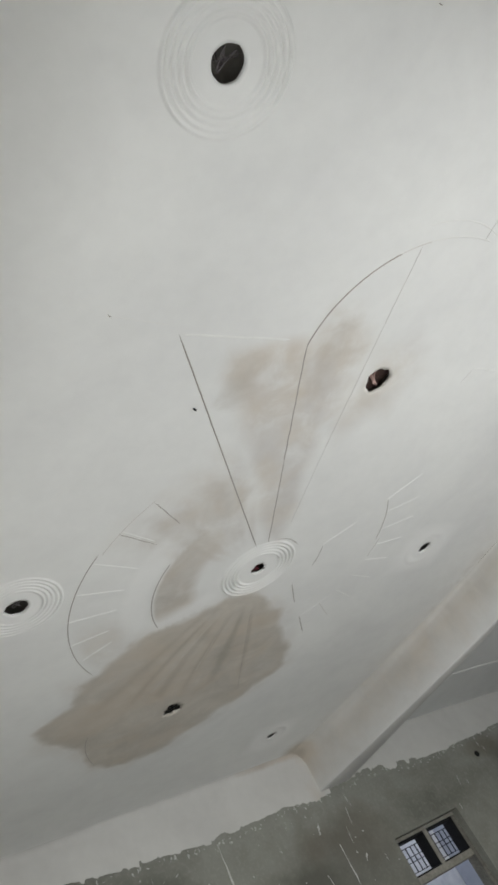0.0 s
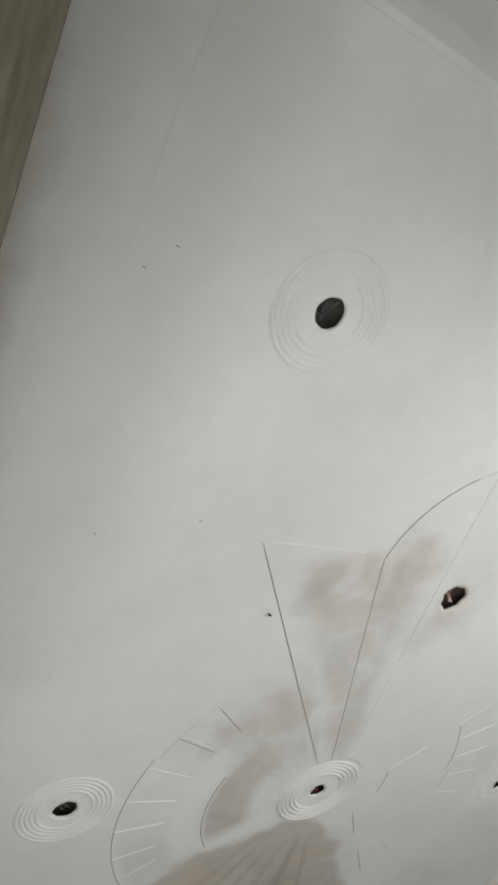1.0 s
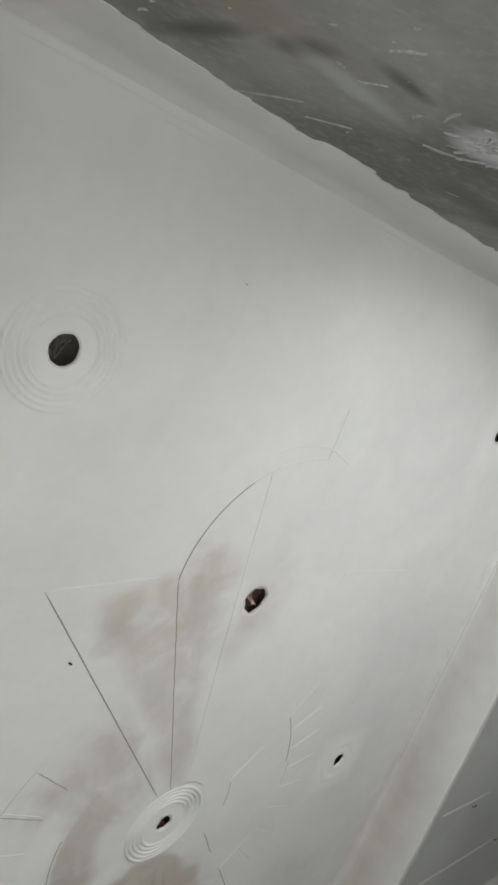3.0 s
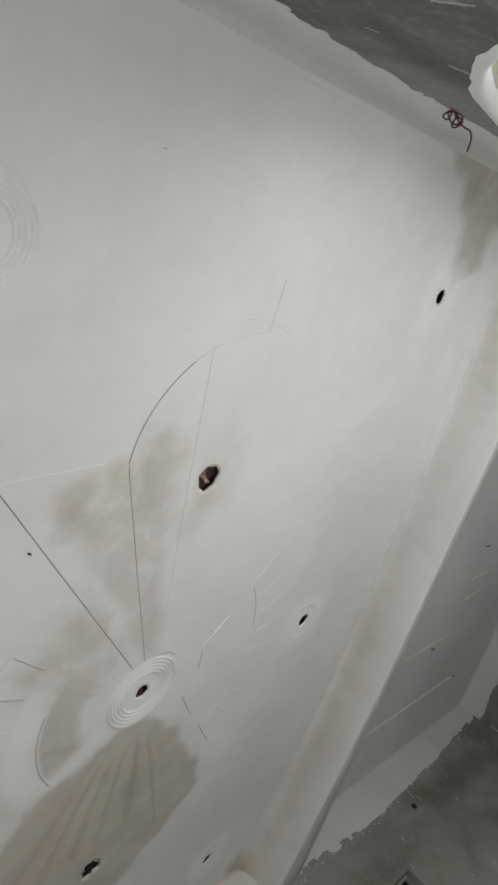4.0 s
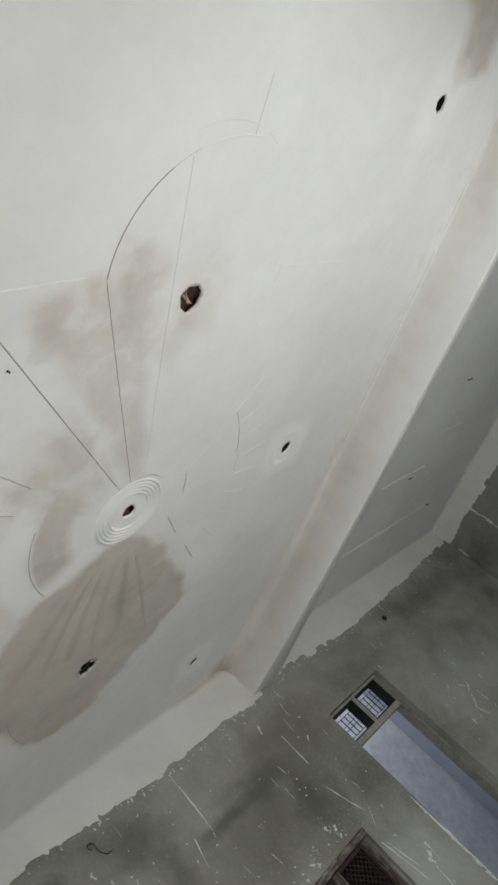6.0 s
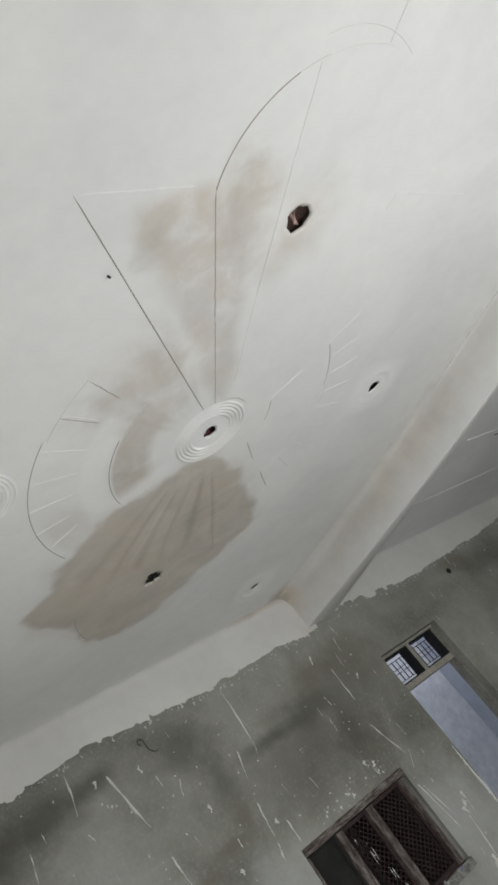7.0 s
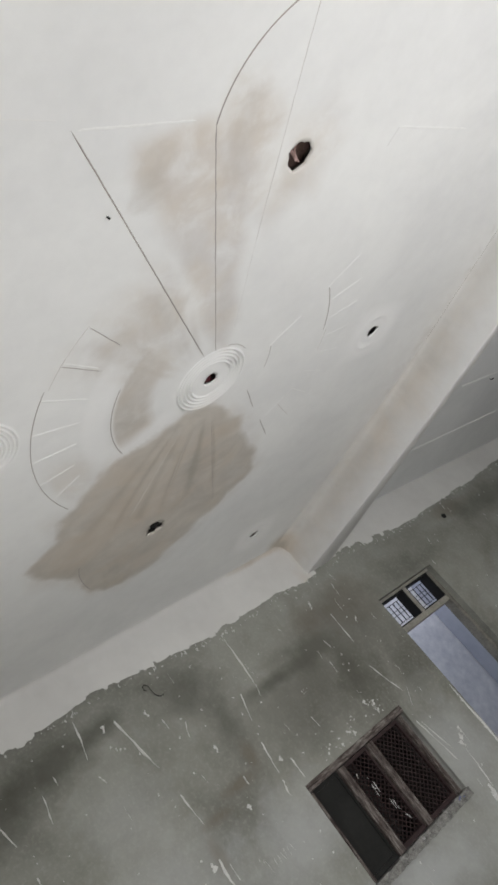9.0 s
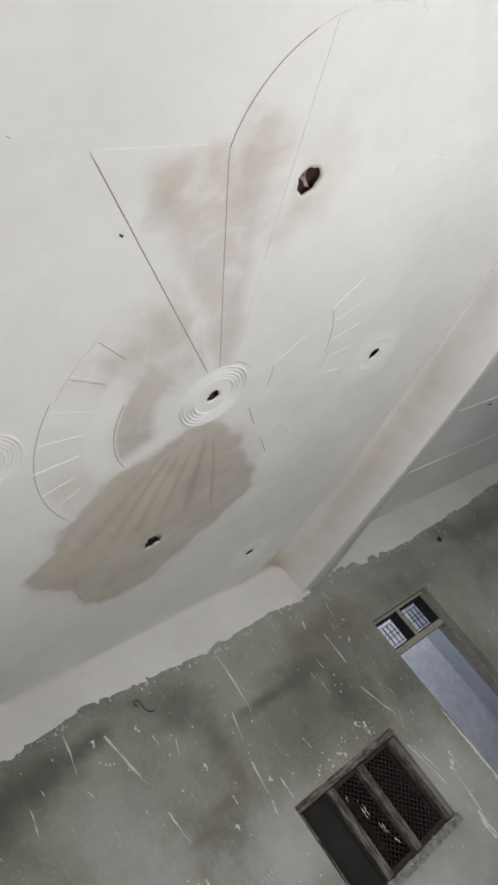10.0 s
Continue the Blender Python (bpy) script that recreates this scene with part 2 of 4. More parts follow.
BLACK_WIRE = simple("black_cable", (0.02, 0.02, 0.02), (0.012, 0.012, 0.012), 30, 0.45)
TROWELLED_BROWN = simple("trowelled_brown_cement", (0.21, 0.183, 0.142), (0.09, 0.077, 0.058), 3, 0.9, (3.5, 0.45, 3.5), relief=0.35)
PINK_BRICK = simple("rough_pink_brick", (0.2, 0.13, 0.11), (0.05, 0.032, 0.028), 18, 0.9)
TAN = simple("tan_plaster", (0.56, 0.52, 0.43), (0.36, 0.33, 0.26), 7, 0.85)
BLUE_PAINT = simple("blue_paint_smear", (0.17, 0.19, 0.30), (0.10, 0.11, 0.17), 20, 0.6)
EARTH = simple("outside_earth", (0.42, 0.38, 0.31), (0.30, 0.27, 0.22), 2, 0.95)


# ---- mesh helpers ----
def mesh_object(name, verts, faces, mat, parent=None, label="", smooth=False):
    me = bpy.data.meshes.new(name)
    me.from_pydata(verts, [], faces)
    me.update()
    me.materials.append(mat)
    if smooth:
        me.polygons.foreach_set("use_smooth", [True] * len(me.polygons))
    ob = new(name, me)
    ob.parent = parent
    return tagged(ob, label)


def part(name, bm, mat, parent=None, label="", smooth=False):
    me = bpy.data.meshes.new(name)
    bmesh.ops.recalc_face_normals(bm, faces=bm.faces[:])
    bm.to_mesh(me)
    bm.free()
    me.materials.append(mat)
    if smooth:
        me.polygons.foreach_set("use_smooth", [True] * len(me.polygons))
    ob = new(name, me)
    ob.parent = parent
    return tagged(ob, label)


def box(bm, x0, x1, y0, y1, z0, z1, bevel=0.0):
    b = bmesh.new()
    bmesh.ops.create_cube(b, size=1)
    for v in b.verts:
        v.co = Vector(((x0 + x1) / 2 + v.co.x * (x1 - x0), (y0 + y1) / 2 + v.co.y * (y1 - y0), (z0 + z1) / 2 + v.co.z * (z1 - z0)))
    if bevel:
        bmesh.ops.bevel(b, geom=b.edges[:], offset=bevel, segments=2, affect='EDGES', profile=0.5)
    me = bpy.data.meshes.new("scratch")
    b.to_mesh(me)
    b.free()
    bm.from_mesh(me)
    bpy.data.meshes.remove(me)
    return bm


def boxed(name, dims, mat, parent=None, label="", bevel=0.0):
    return part(name, box(bmesh.new(), *dims, bevel), mat, parent, label)


def tube(bm, pts, r, sides=6):
    rings = []
    for i, p in enumerate(pts):
        p = Vector(p)
        d = Vector(pts[min(i + 1, len(pts) - 1)]) - Vector(pts[max(i - 1, 0)])
        q = d.to_track_quat('Z', 'Y')
        rings.append([bm.verts.new(p + q @ Vector((r * math.cos(k * math.tau / sides), r * math.sin(k * math.tau / sides), 0))) for k in range(sides)])
    for a, b in zip(rings, rings[1:]):
        for k in range(sides):
            bm.faces.new((a[k], a[(k + 1) % sides], b[(k + 1) % sides], b[k]))
    bm.faces.new(rings[0][::-1])
    bm.faces.new(rings[-1])
    return bm


def holed_panel(name, us, zs, voids, thick, mat, place):
    """A wall with square-edged openings: cells of the grid us x zs, but for those in voids; its face lies at depth 0."""
    us, zs = sorted(us), sorted(zs)
    solid = {(i, k): not any(a <= (us[i] + us[i + 1]) / 2 <= b and c <= (zs[k] + zs[k + 1]) / 2 <= d for a, b, c, d in voids)
             for i in range(len(us) - 1) for k in range(len(zs) - 1)}
    verts, faces, index = [], [], {}

    def at(i, k, d):
        if (i, k, d) not in index:
            index[i, k, d] = len(verts)
            verts.append((us[i], thick * d, zs[k]))
        return index[i, k, d]
    for (i, k), s in solid.items():
        if not s:
            continue
        faces.append((at(i, k, 0), at(i + 1, k, 0), at(i + 1, k + 1, 0), at(i, k + 1, 0)))
        faces.append((at(i, k + 1, 1), at(i + 1, k + 1, 1), at(i + 1, k, 1), at(i, k, 1)))
        for (di, dk), (p, q) in {(-1, 0): ((i, k + 1), (i, k)), (1, 0): ((i + 1, k), (i + 1, k + 1)), (0, -1): ((i, k), (i + 1, k)), (0, 1): ((i + 1, k + 1), (i, k + 1))}.items():
            if not solid.get((i + di, k + dk), False):
                faces.append((at(*q, 0), at(*p, 0), at(*p, 1), at(*q, 1)))
    ob = mesh_object(name, verts, faces, mat)
    ob.matrix_world = place
    return ob


# ---- the hall: main measures ----
CEIL = 3.6
NORTH = 3.3
BEAM_LOW = 3.17
BAY = 3.5
EAST, WEST = 6.5, -5.0


def south(x):
    """The south wall runs slightly askew."""
    return -3.405 + 0.043 * (x + 0.3)


def beam_x(y):
    return 2.56 - 0.06 * y


def inside(poly, x, y):
    """Signed distance to a polygon, positive inside; arrays."""
    best = np.full(x.shape, 1e9)
    odd = np.zeros(x.shape, bool)
    for (ax, ay), (bx, by) in zip(poly, poly[1:] + poly[:1]):
        ex, ey = bx - ax, by - ay
        h = np.clip(((x - ax) * ex + (y - ay) * ey) / (ex * ex + ey * ey), 0, 1)
        best = np.minimum(best, np.hypot(x - ax - h * ex, y - ay - h * ey))
        if ay != by:
            odd ^= ((ay > y) != (by > y)) & (x < ax + (y - ay) * ex / ey)
    return np.where(odd, best, -best)


def smoothstep(a, b, v):
    t = np.clip((v - a) / (b - a), 0, 1)
    return t * t * (3 - 2 * t)


SHELL = [(0.1, 0.27), (0.4, 0.51), (0.73, 0.95), (0.84, 1.26), (0.72, 1.42), (0.54, 1.7), (0.32, 1.9), (0.085, 2.15), (-0.2, 2.2), (-0.5, 2.07), (-0.64, 1.83),
         (-0.74, 1.7), (-0.95, 1.56), (-1.07, 1.37), (-0.91, 1.11), (-0.94, 0.85), (-0.82, 0.8), (-0.69, 0.57), (-0.5, 0.47), (-0.24, 0.31), (-0.05, 0.27)]
WEDGE = [(-0.1, -0.24), (0.04, -0.24), (0.0, -0.8), (-0.2, -1.25), (-0.41, -1.66), (-0.62, -1.6), (-0.85, -1.54), (-0.88, -1.42), (-0.7, -1.15), (-0.34, -0.65)]
LOBE = [(-0.48, -1.6), (-0.42, -1.82), (-0.28, -1.86), (-0.12, -1.7), (-0.1, -1.4), (-0.16, -1.05), (-0.3, -1.05)]
ROUND_HOLE = [(-0.08, -1.55), (0.16, -1.72), (0.34, -1.5), (0.22, -1.25), (0.02, -1.05), (-0.12, -1.15)]
CORNER_SE = [(1.25, -3.27), (1.51, -3.12), (1.69, -2.9), (1.78, -2.63), (1.86, -2.5), (2.03, -2.55), (2.2, -2.65), (2.26, -2.89), (2.44, -3.1), (2.75, -3.25), (2.75, -3.45), (1.3, -3.45)]


def ceiling_damp(x, y):
    wx = x + 0.022 * np.sin(7 * y + 2 * x) + 0.014 * np.sin(17 * y - 9 * x + 1) + 0.004 * np.sin(43 * y + 21 * x)
    wy = y + 0.022 * np.sin(8 * x - 3 * y + 2) + 0.014 * np.sin(19 * x + 11 * y) + 0.004 * np.sin(47 * x - 19 * y)
    r, a = np.hypot(x, y), np.degrees(np.arctan2(y, x)) % 360
    flute = 0.7 + 0.03 * np.cos(np.radians(a) * 22 + 1.2 * np.sin(r * 3)) + 0.06 * np.sin(3.1 * x + 1.0) * np.sin(2.7 * y)
    for k, (mid, wide) in enumerate(((71.5, 1.2), (81, 2.4), (91, 1.8), (101, 2.8), (111, 2.0), (121, 3.0))):
        flute = flute + 0.2 * np.exp(-((a - mid + 1.5 * np.sin(r * 2.5 + k)) / wide) ** 2) * smoothstep(0.3, 0.6, r) * (1 - smoothstep(1.2, 1.6, r))
    d = flute * smoothstep(-0.075, 0.055, inside(SHELL, wx, wy))
    d = np.maximum(d, 0.36 * np.exp(-((x + 0.76) / 0.13) ** 2 - ((y + 1.4) / 0.2) ** 2))
    d = np.maximum(d, 0.3 * smoothstep(-0.06, 0.13, inside(LOBE, wx, wy)))
    d = np.maximum(d, 0.28 * smoothstep(-0.07, 0.16, inside(ROUND_HOLE, wx, wy)))
    d = np.maximum(d, 0.54 * smoothstep(0.36, 0.5, r) * (1 - smoothstep(0.66, 0.7, r)) * smoothstep(138, 155, a) * (1 - smoothstep(205, 235, a)))
    brush = 0.85 + 0.15 * np.cos(np.radians(a) * 44 + 3 * np.sin(r * 5))
    d = np.maximum(d, 0.34 * brush * smoothstep(0.28, 0.5, r) * (1 - smoothstep(0.85, 1.2, r)) * smoothstep(192, 212, a) * (1 - smoothstep(228, 256, a)))
    d = np.maximum(d, 0.6 * smoothstep(-0.08, 0.16, inside(CORNER_SE, wx, wy)))
    d = np.maximum(d, 1.0 * np.exp(-((x - 2.02) / 0.2) ** 2 - ((y - 3.24) / 0.22) ** 2))
    d = np.maximum(d, 0.5 * smoothstep(1.0, 2.2, x) * np.exp(-((y - 3.3) / 0.1) ** 2))
    d = np.maximum(d, 0.6 * np.exp(-((x + 2.43) / 0.12) ** 2) * smoothstep(-3.35, -2.85, y))
    d = np.maximum(d, 0.2 * np.exp(-((x - 2.5 + 0.06 * y) / 0.18) ** 2))
    return d


def ceiling_veil(x, y):
    """Thin beige dampness, without a hard rim."""
    wx = x + 0.03 * np.sin(6 * y + 2 * x) + 0.02 * np.sin(15 * y - 8 * x)
    wy = y + 0.03 * np.sin(7 * x - 3 * y + 2) + 0.02 * np.sin(16 * x + 9 * y)
    r, a = np.hypot(x, y), np.degrees(np.arctan2(y, x)) % 360
    v = (0.8 + 0.12 * smoothstep(-0.9, -1.5, y)) * smoothstep(-0.04, 0.09, inside(WEDGE, wx, wy))
    v = np.maximum(v, 0.85 * smoothstep(-0.05, 0.1, inside(LOBE, wx, wy)))
    v = np.maximum(v, 0.65 * smoothstep(-0.07, 0.14, inside(ROUND_HOLE, wx, wy)))
    v = np.maximum(v, 0.5 * smoothstep(0.36, 0.5, r) * (1 - smoothstep(0.66, 0.71, r)) * smoothstep(136, 150, a) * (1 - smoothstep(205, 240, a)))
    brush = 0.75 + 0.25 * np.cos(np.radians(a) * 40 + 3 * np.sin(r * 5))
    v = np.maximum(v, 0.75 * brush * smoothstep(0.28, 0.45, r) * (1 - smoothstep(0.9, 1.3, r)) * smoothstep(190, 206, a) * (1 - smoothstep(236, 250, a)))
    v = np.maximum(v, 0.5 * smoothstep(0.8, 0.95, r) * (1 - smoothstep(1.08, 1.16, r)) * smoothstep(128, 136, a) * (1 - smoothstep(152, 172, a)))
    v = np.maximum(v, 0.4 * smoothstep(-0.16, 0.02, inside(SHELL, wx, wy)))
    return np.maximum(v, 0.3 * np.exp(-((x - 2.5 + 0.06 * y) / 0.3) ** 2) * smoothstep(-2.0, 1.5, y))


# lamp cut-outs: x, y, hole radius, ragged edge, ring radius, ring depth
CUTS = [(0.0, 0.0, 0.047, 0.006, 0.255, 0.0145), (0.069, -1.427, 0.073, 0.008, 0.0, 0.0), (-0.042, 1.54, 0.07, 0.02, 0.0, 0.0),
        (1.567, 0.063, 0.05, 0.005, 0.2, 0.006), (-1.454, 0.011, 0.058, 0.0035, 0.23, 0.0115), (-1.322, -2.549, 0.058, 0.002, 0.228, 0.0115),
        (1.812, -2.463, 0.05, 0.005, 0.16, 0.003), (1.406, 2.637, 0.05, 0.006, 0.2, 0.0068), (-1.59, 2.44, 0.05, 0.008, 0.2, 0.0065)]


def build_ceiling():
    step = 0.02
    half = 0.28
    nx, ny = 265, 346
    xs = -2.5 + step * np.arange(nx + 1)
    ys = -3.52 + step * np.arange(ny + 1)
    gx, gy = np.meshgrid(xs, ys, indexing="ij")
    verts = [np.stack([gx.ravel(), gy.ravel(), np.full(gx.size, CEIL)], 1)]
    idx = np.arange(gx.size).reshape(gx.shape)
    keep = np.ones((nx, ny), bool)
    spans = []
    for x, y, *_ in CUTS:
        i0, i1 = round((x - half + 2.5) / step), round((x + half + 2.5) / step)
        k0, k1 = round((y - half + 3.52) / step), round((y + half + 3.52) / step)
        keep[i0:i1, k0:k1] = False
        spans.append((xs[i0], xs[i1], ys[k0], ys[k1]))
    f = np.stack([idx[:-1, :-1], idx[:-1, 1:], idx[1:, 1:], idx[1:, :-1]], -1)[keep]
    faces = f.tolist()
    count = gx.size
    segments = 112
    for (x, y, r, rag, ring, deep), (x0, x1, y0, y1) in zip(CUTS, spans):
        corners = [math.atan2(q - y, p - x) % math.tau for p in (x0, x1) for q in (y0, y1)]
        ang = np.array(sorted(list(np.arange(segments) * math.tau / segments + 0.003) + corners))
        seg = len(ang)
        c, s = np.cos(ang), np.sin(ang)
        reach = np.minimum(np.where(c > 0, x1 - x, x - x0) / np.maximum(abs(c), 1e-6), np.where(s > 0, y1 - y, y - y0) / np.maximum(abs(s), 1e-6))
        rng = np.random.RandomState(int(1000 * r) + int(100 * abs(x)))
        edge = r + rag * (np.sin(3 * ang + rng.rand() * 6) * 0.5 + np.sin(7 * ang + rng.rand() * 6) * 0.4 + rng.randn(seg) * 0.12)
        rows = [(edge, 0.014), (edge, 0.008), (edge, 0.001)]
        radii = list(np.linspace(r + rag + 0.012, max(ring, r + 0.05) + 0.015, 64))
        for q in radii:
            z = 0.0
            if ring:
                inner = ring * 0.52
                z = 0.004 * float(smoothstep(ring + 0.01, inner, np.array(q)))
                if inner < q < ring:
                    z -= deep * (0.5 - 0.5 * math.cos((q - inner) / (ring - inner) * (5 if deep > 0.007 else 1) * math.tau)) * 0.8
            fade = 1.0 if ring == 0 else 0.66 + 0.34 * np.cos(2 * (ang - 2.4 + 0.3 * x))
            rows.append((np.full(seg, q), z * fade))
        rows += [(reach, 0.0), (reach, 0.0005), (reach * 1.03, 0.004)]
        base = count
        for q, z in rows:
            verts.append(np.stack([x + q * c, y + q * s, CEIL + np.zeros(seg) + z], 1))
        n = len(rows)
        for j in range(n - 1):
            if j == n - 3:
                continue
            for k in range(seg):
                faces.append((base + j * seg + k, base + j * seg + (k + 1) % seg, base + (j + 1) * seg + (k + 1) % seg, base + (j + 1) * seg + k))
        count += n * seg
    v = np.concatenate(verts)
    # slightly wavy hand-trowelled surface
    v[:, 2] += 0.003 * np.sin(v[:, 0] * 2.3 + 1) * np.sin(v[:, 1] * 1.9)
    ob = mesh_object("ceiling", v.tolist(), faces, WHITE, smooth=True)
    at = ob.data.attributes.new("damp", 'FLOAT', 'POINT')
    at.data.foreach_set("value", ceiling_damp(v[:, 0], v[:, 1]).astype(np.float32))
    vt = ob.data.attributes.new("veil", 'FLOAT', 'POINT')
    vt.data.foreach_set("value", ceiling_veil(v[:, 0], v[:, 1]).astype(np.float32))
    new_plaster = np.zeros(len(v))
    for (x, y, r, rag, ring, deep), power in zip(CUTS, (0.35, 0.1, 0.0, 0.6, 0.5, 0.15, 0.4, 0.85, 0.8)):
        new_plaster = np.maximum(new_plaster, power * (1 - smoothstep(0.18, 0.29, np.hypot(v[:, 0] - x, v[:, 1] - y))))
    vx, vy = v[:, 0], v[:, 1]
    vr, va = np.hypot(vx, vy), np.degrees(np.arctan2(vy, vx)) % 360
    fan = smoothstep(0.7, 0.75, vr) * (1 - smoothstep(0.84, 0.9, vr)) * smoothstep(140, 160, va) * (1 - smoothstep(196, 222, va))
    rim = smoothstep(0.3, 0.36, vr) * (1 - smoothstep(0.66, 0.8, vr)) * smoothstep(118, 136, va) * (1 - smoothstep(143, 158, va))
    new_plaster = np.maximum(new_plaster, 0.4 * np.maximum(fan, rim) * (inside(SHELL, vx, vy) < -0.02))
    ft = ob.data.attributes.new("fresh", 'FLOAT', 'POINT')
    ft.data.foreach_set("value", new_plaster.astype(np.float32))
    return tagged(ob, "white gypsum plaster ceiling with carved pattern, lamp holes and brown damp patches", "ceiling", kind="structure")


ceiling = build_ceiling()


def ridge(bm, pts, width=0.007, deep=0.002):
    """A low ridge of plaster along a line drawn on the ceiling."""
    rows = []
    for i, (x, y) in enumerate(pts):
        ax, ay = pts[max(i - 1, 0)]
        bx, by = pts[min(i + 1, len(pts) - 1)]
        d = math.hypot(bx - ax, by - ay)
        nx, ny = -(by - ay) / d, (bx - ax) / d
        taper = 0.35 if i in (0, len(pts) - 1) else 1.0
        z = CEIL + 0.003 * math.sin(x * 2.3 + 1) * math.sin(y * 1.9)
        w = width * 0.5 * taper
        rows.append([bm.verts.new((x - nx * w, y - ny * w, z + 0.001)), bm.verts.new((x, y, z - deep * taper)), bm.verts.new((x + nx * w, y + ny * w, z + 0.001))])
    for a, b in zip(rows, rows[1:]):
        bm.faces.new((a[0], b[0], b[1], a[1]))
        bm.faces.new((a[1], b[1], b[2], a[2]))


def line(x0, y0, x1, y1, n=24, wobble=0.0015):
    return [(x0 + (x1 - x0) * i / n + random.uniform(-wobble, wobble), y0 + (y1 - y0) * i / n + random.uniform(-wobble, wobble)) for i in range(n + 1)]


def arc(cx, cy, r, a0, a1, n=40, squash=1.0):
    return [(cx + r * math.cos(radians(a0 + (a1 - a0) * i / n)), cy + squash * r * math.sin(radians(a0 + (a1 - a0) * i / n))) for i in range(n + 1)]


def spoke(a, r0, r1):
    c, s = math.cos(radians(a)), math.sin(radians(a))
    return line(r0 * c, r0 * s, r1 * c, r1 * s, 10)


def build_relief():
    dark, pale, faint, soft = bmesh.new(), bmesh.new(), bmesh.new(), bmesh.new()
    ridge(dark, line(-0.121, -0.222, -1.142, -1.603, wobble=0.0006), 0.009, 0.0028)
    ridge(dark, line(-0.045, -0.245, -0.262, -0.893), 0.007)
    ridge(dark, line(-0.262, -0.893, -0.49, -1.594), 0.009)
    ridge(dark, arc(0.2, -1.57, 0.69, 182, 232, squash=0.95), 0.010, 0.0038)
    ridge(faint, arc(0.2, -1.57, 0.69, 232, 245, squash=0.95), 0.009)
    ridge(soft, arc(0.2, -1.57, 0.69, 245, 276, squash=0.95), 0.012)
    ridge(soft, arc(0.1, -1.76, 0.53, 242, 305, 30), 0.010)
    ridge(faint, line(-0.133, -2.134, -0.099, -1.732), 0.006)
    ridge(faint, line(-0.099, -1.732, -0.03, -0.982), 0.006)
    ridge(soft, line(-0.03, -0.982, 0.041, -0.397), 0.007)
    ridge(pale, line(-1.12, -1.603, -0.6, -1.62), 0.02, 0.0012)
    ridge(soft, line(0.714, -1.434, 0.747, -1.538, 6), 0.016, 0.002)
    ridge(pale, line(0.747, -1.538, 1.39, -1.5), 0.024, 0.0013)
    ridge(faint, line(0.24, -2.49, 0.225, -2.22), 0.007)
    ridge(soft, [(-2.04 - 0.03 * (y + 3.1) + 0.006 * math.sin(y * 9), y) for y in [-3.3 + 0.04 * i for i in range(22)]], 0.03, 0.0008)
    ridge(soft, line(-1.44, -1.655, -1.2, -1.64), 0.014, 0.0006)
    # west fan: outer rim, teeth and inner rim
    ridge(faint, arc(0, 0, 1.145, 216, 196), 0.008)
    ridge(dark, arc(0, 0, 1.167, 196, 137), 0.008)
    ridge(dark, arc(0, 0, 0.69, 194, 142), 0.009)
    for x0, y0, x1, y1, m in ((-0.926, -0.658, -0.724, -0.486, dark), (-1.058, -0.458, -0.811, -0.345, dark), (-1.136, -0.255, -0.863, -0.17, pale), (-1.165, -0.017, -0.887, -0.005, pale),
                              (-1.161, 0.212, -0.886, 0.166, pale), (-1.093, 0.438, -0.876, 0.353, soft), (-0.967, 0.608, -0.824, 0.472, soft)):
        ridge(m, line(x0, y0, x1, y1, 10), 0.008 if m is dark else 0.013, 0.002 if m is dark else 0.0032)
    ridge(pale, line(-1.045, -0.475, -0.83, -0.372, 10), 0.010, 0.002)
    # east fan
    ridge(pale, line(0.756, -0.517, 0.943, -0.736, 10), 0.018, 0.003)
    ridge(dark, arc(0, 0, 0.93, -34, -8), 0.009)
    ridge(faint, arc(0, 0, 0.96, -8, 3), 0.008)
    for x0, y0, x1, y1 in ((0.85, -0.403, 1.081, -0.527), (0.912, -0.23, 1.154, -0.328), (0.955, -0.068, 1.198, -0.11), (0.962, 0.088, 1.19, 0.104), (0.925, 0.242, 1.162, 0.317), (0.879, 0.4, 1.071, 0.509)):
        ridge(pale, line(x0, y0, x1, y1, 10), 0.012, 0.0022)
    ridge(faint, line(0.783, 0.52, 0.975, 0.711, 10), 0.008)
    ridge(pale, line(0.424, -0.146, 0.622, -0.342, 10), 0.016, 0.003)
    ridge(dark, arc(0, 0, 0.46, -18, 6), 0.008)
    ridge(dark, line(0.381, 0.227, 0.522, 0.451, 10), 0.009)
    ridge(dark, line(0.663, 0.637, 0.816, 0.866, 10), 0.009)
    ridge(pale, [(0.666, 0.645), (0.73, 0.58), (0.783, 0.52), (0.835, 0.455), (0.877, 0.395)], 0.014, 0.002)
    ridge(dark, [(0.019, -0.262), (0.07, -0.262), (0.121, -0.25), (0.17, -0.22), (0.213, -0.185)], 0.008, 0.002)
    # flutes of the shell
    for a, r0, r1, m in ((71.2, 0.45, 1.6, dark), (92, 0.5, 1.1, faint), (105, 0.5, 1.25, faint)):
        ridge(m, spoke(a, r0, r1), 0.005, 0.0012)
    ridge(dark, [(-0.678 + 0.01 * (1 - q), 1.6) if q == 0 else (-0.675 + 0.175 * q ** 1.8, 1.6 + 0.47 * q) for q in [k / 14 for k in range(15)]], 0.008)
    a = part("carved_line", dark, GROOVE_SHADE, ceiling, "scored lines of the ceiling pattern, step shade put into their colour")
    b = part("raised_line", pale, CHALK, ceiling, "raised white plaster lines of the ceiling pattern")
    c = part("faint_line", faint, FAINT, ceiling, "faint brown-grey guide lines on the ceiling")
    part("trowel_line", soft, SOFT_SEAM, ceiling, "soft smoothed plaster seams")
    return a, b, c


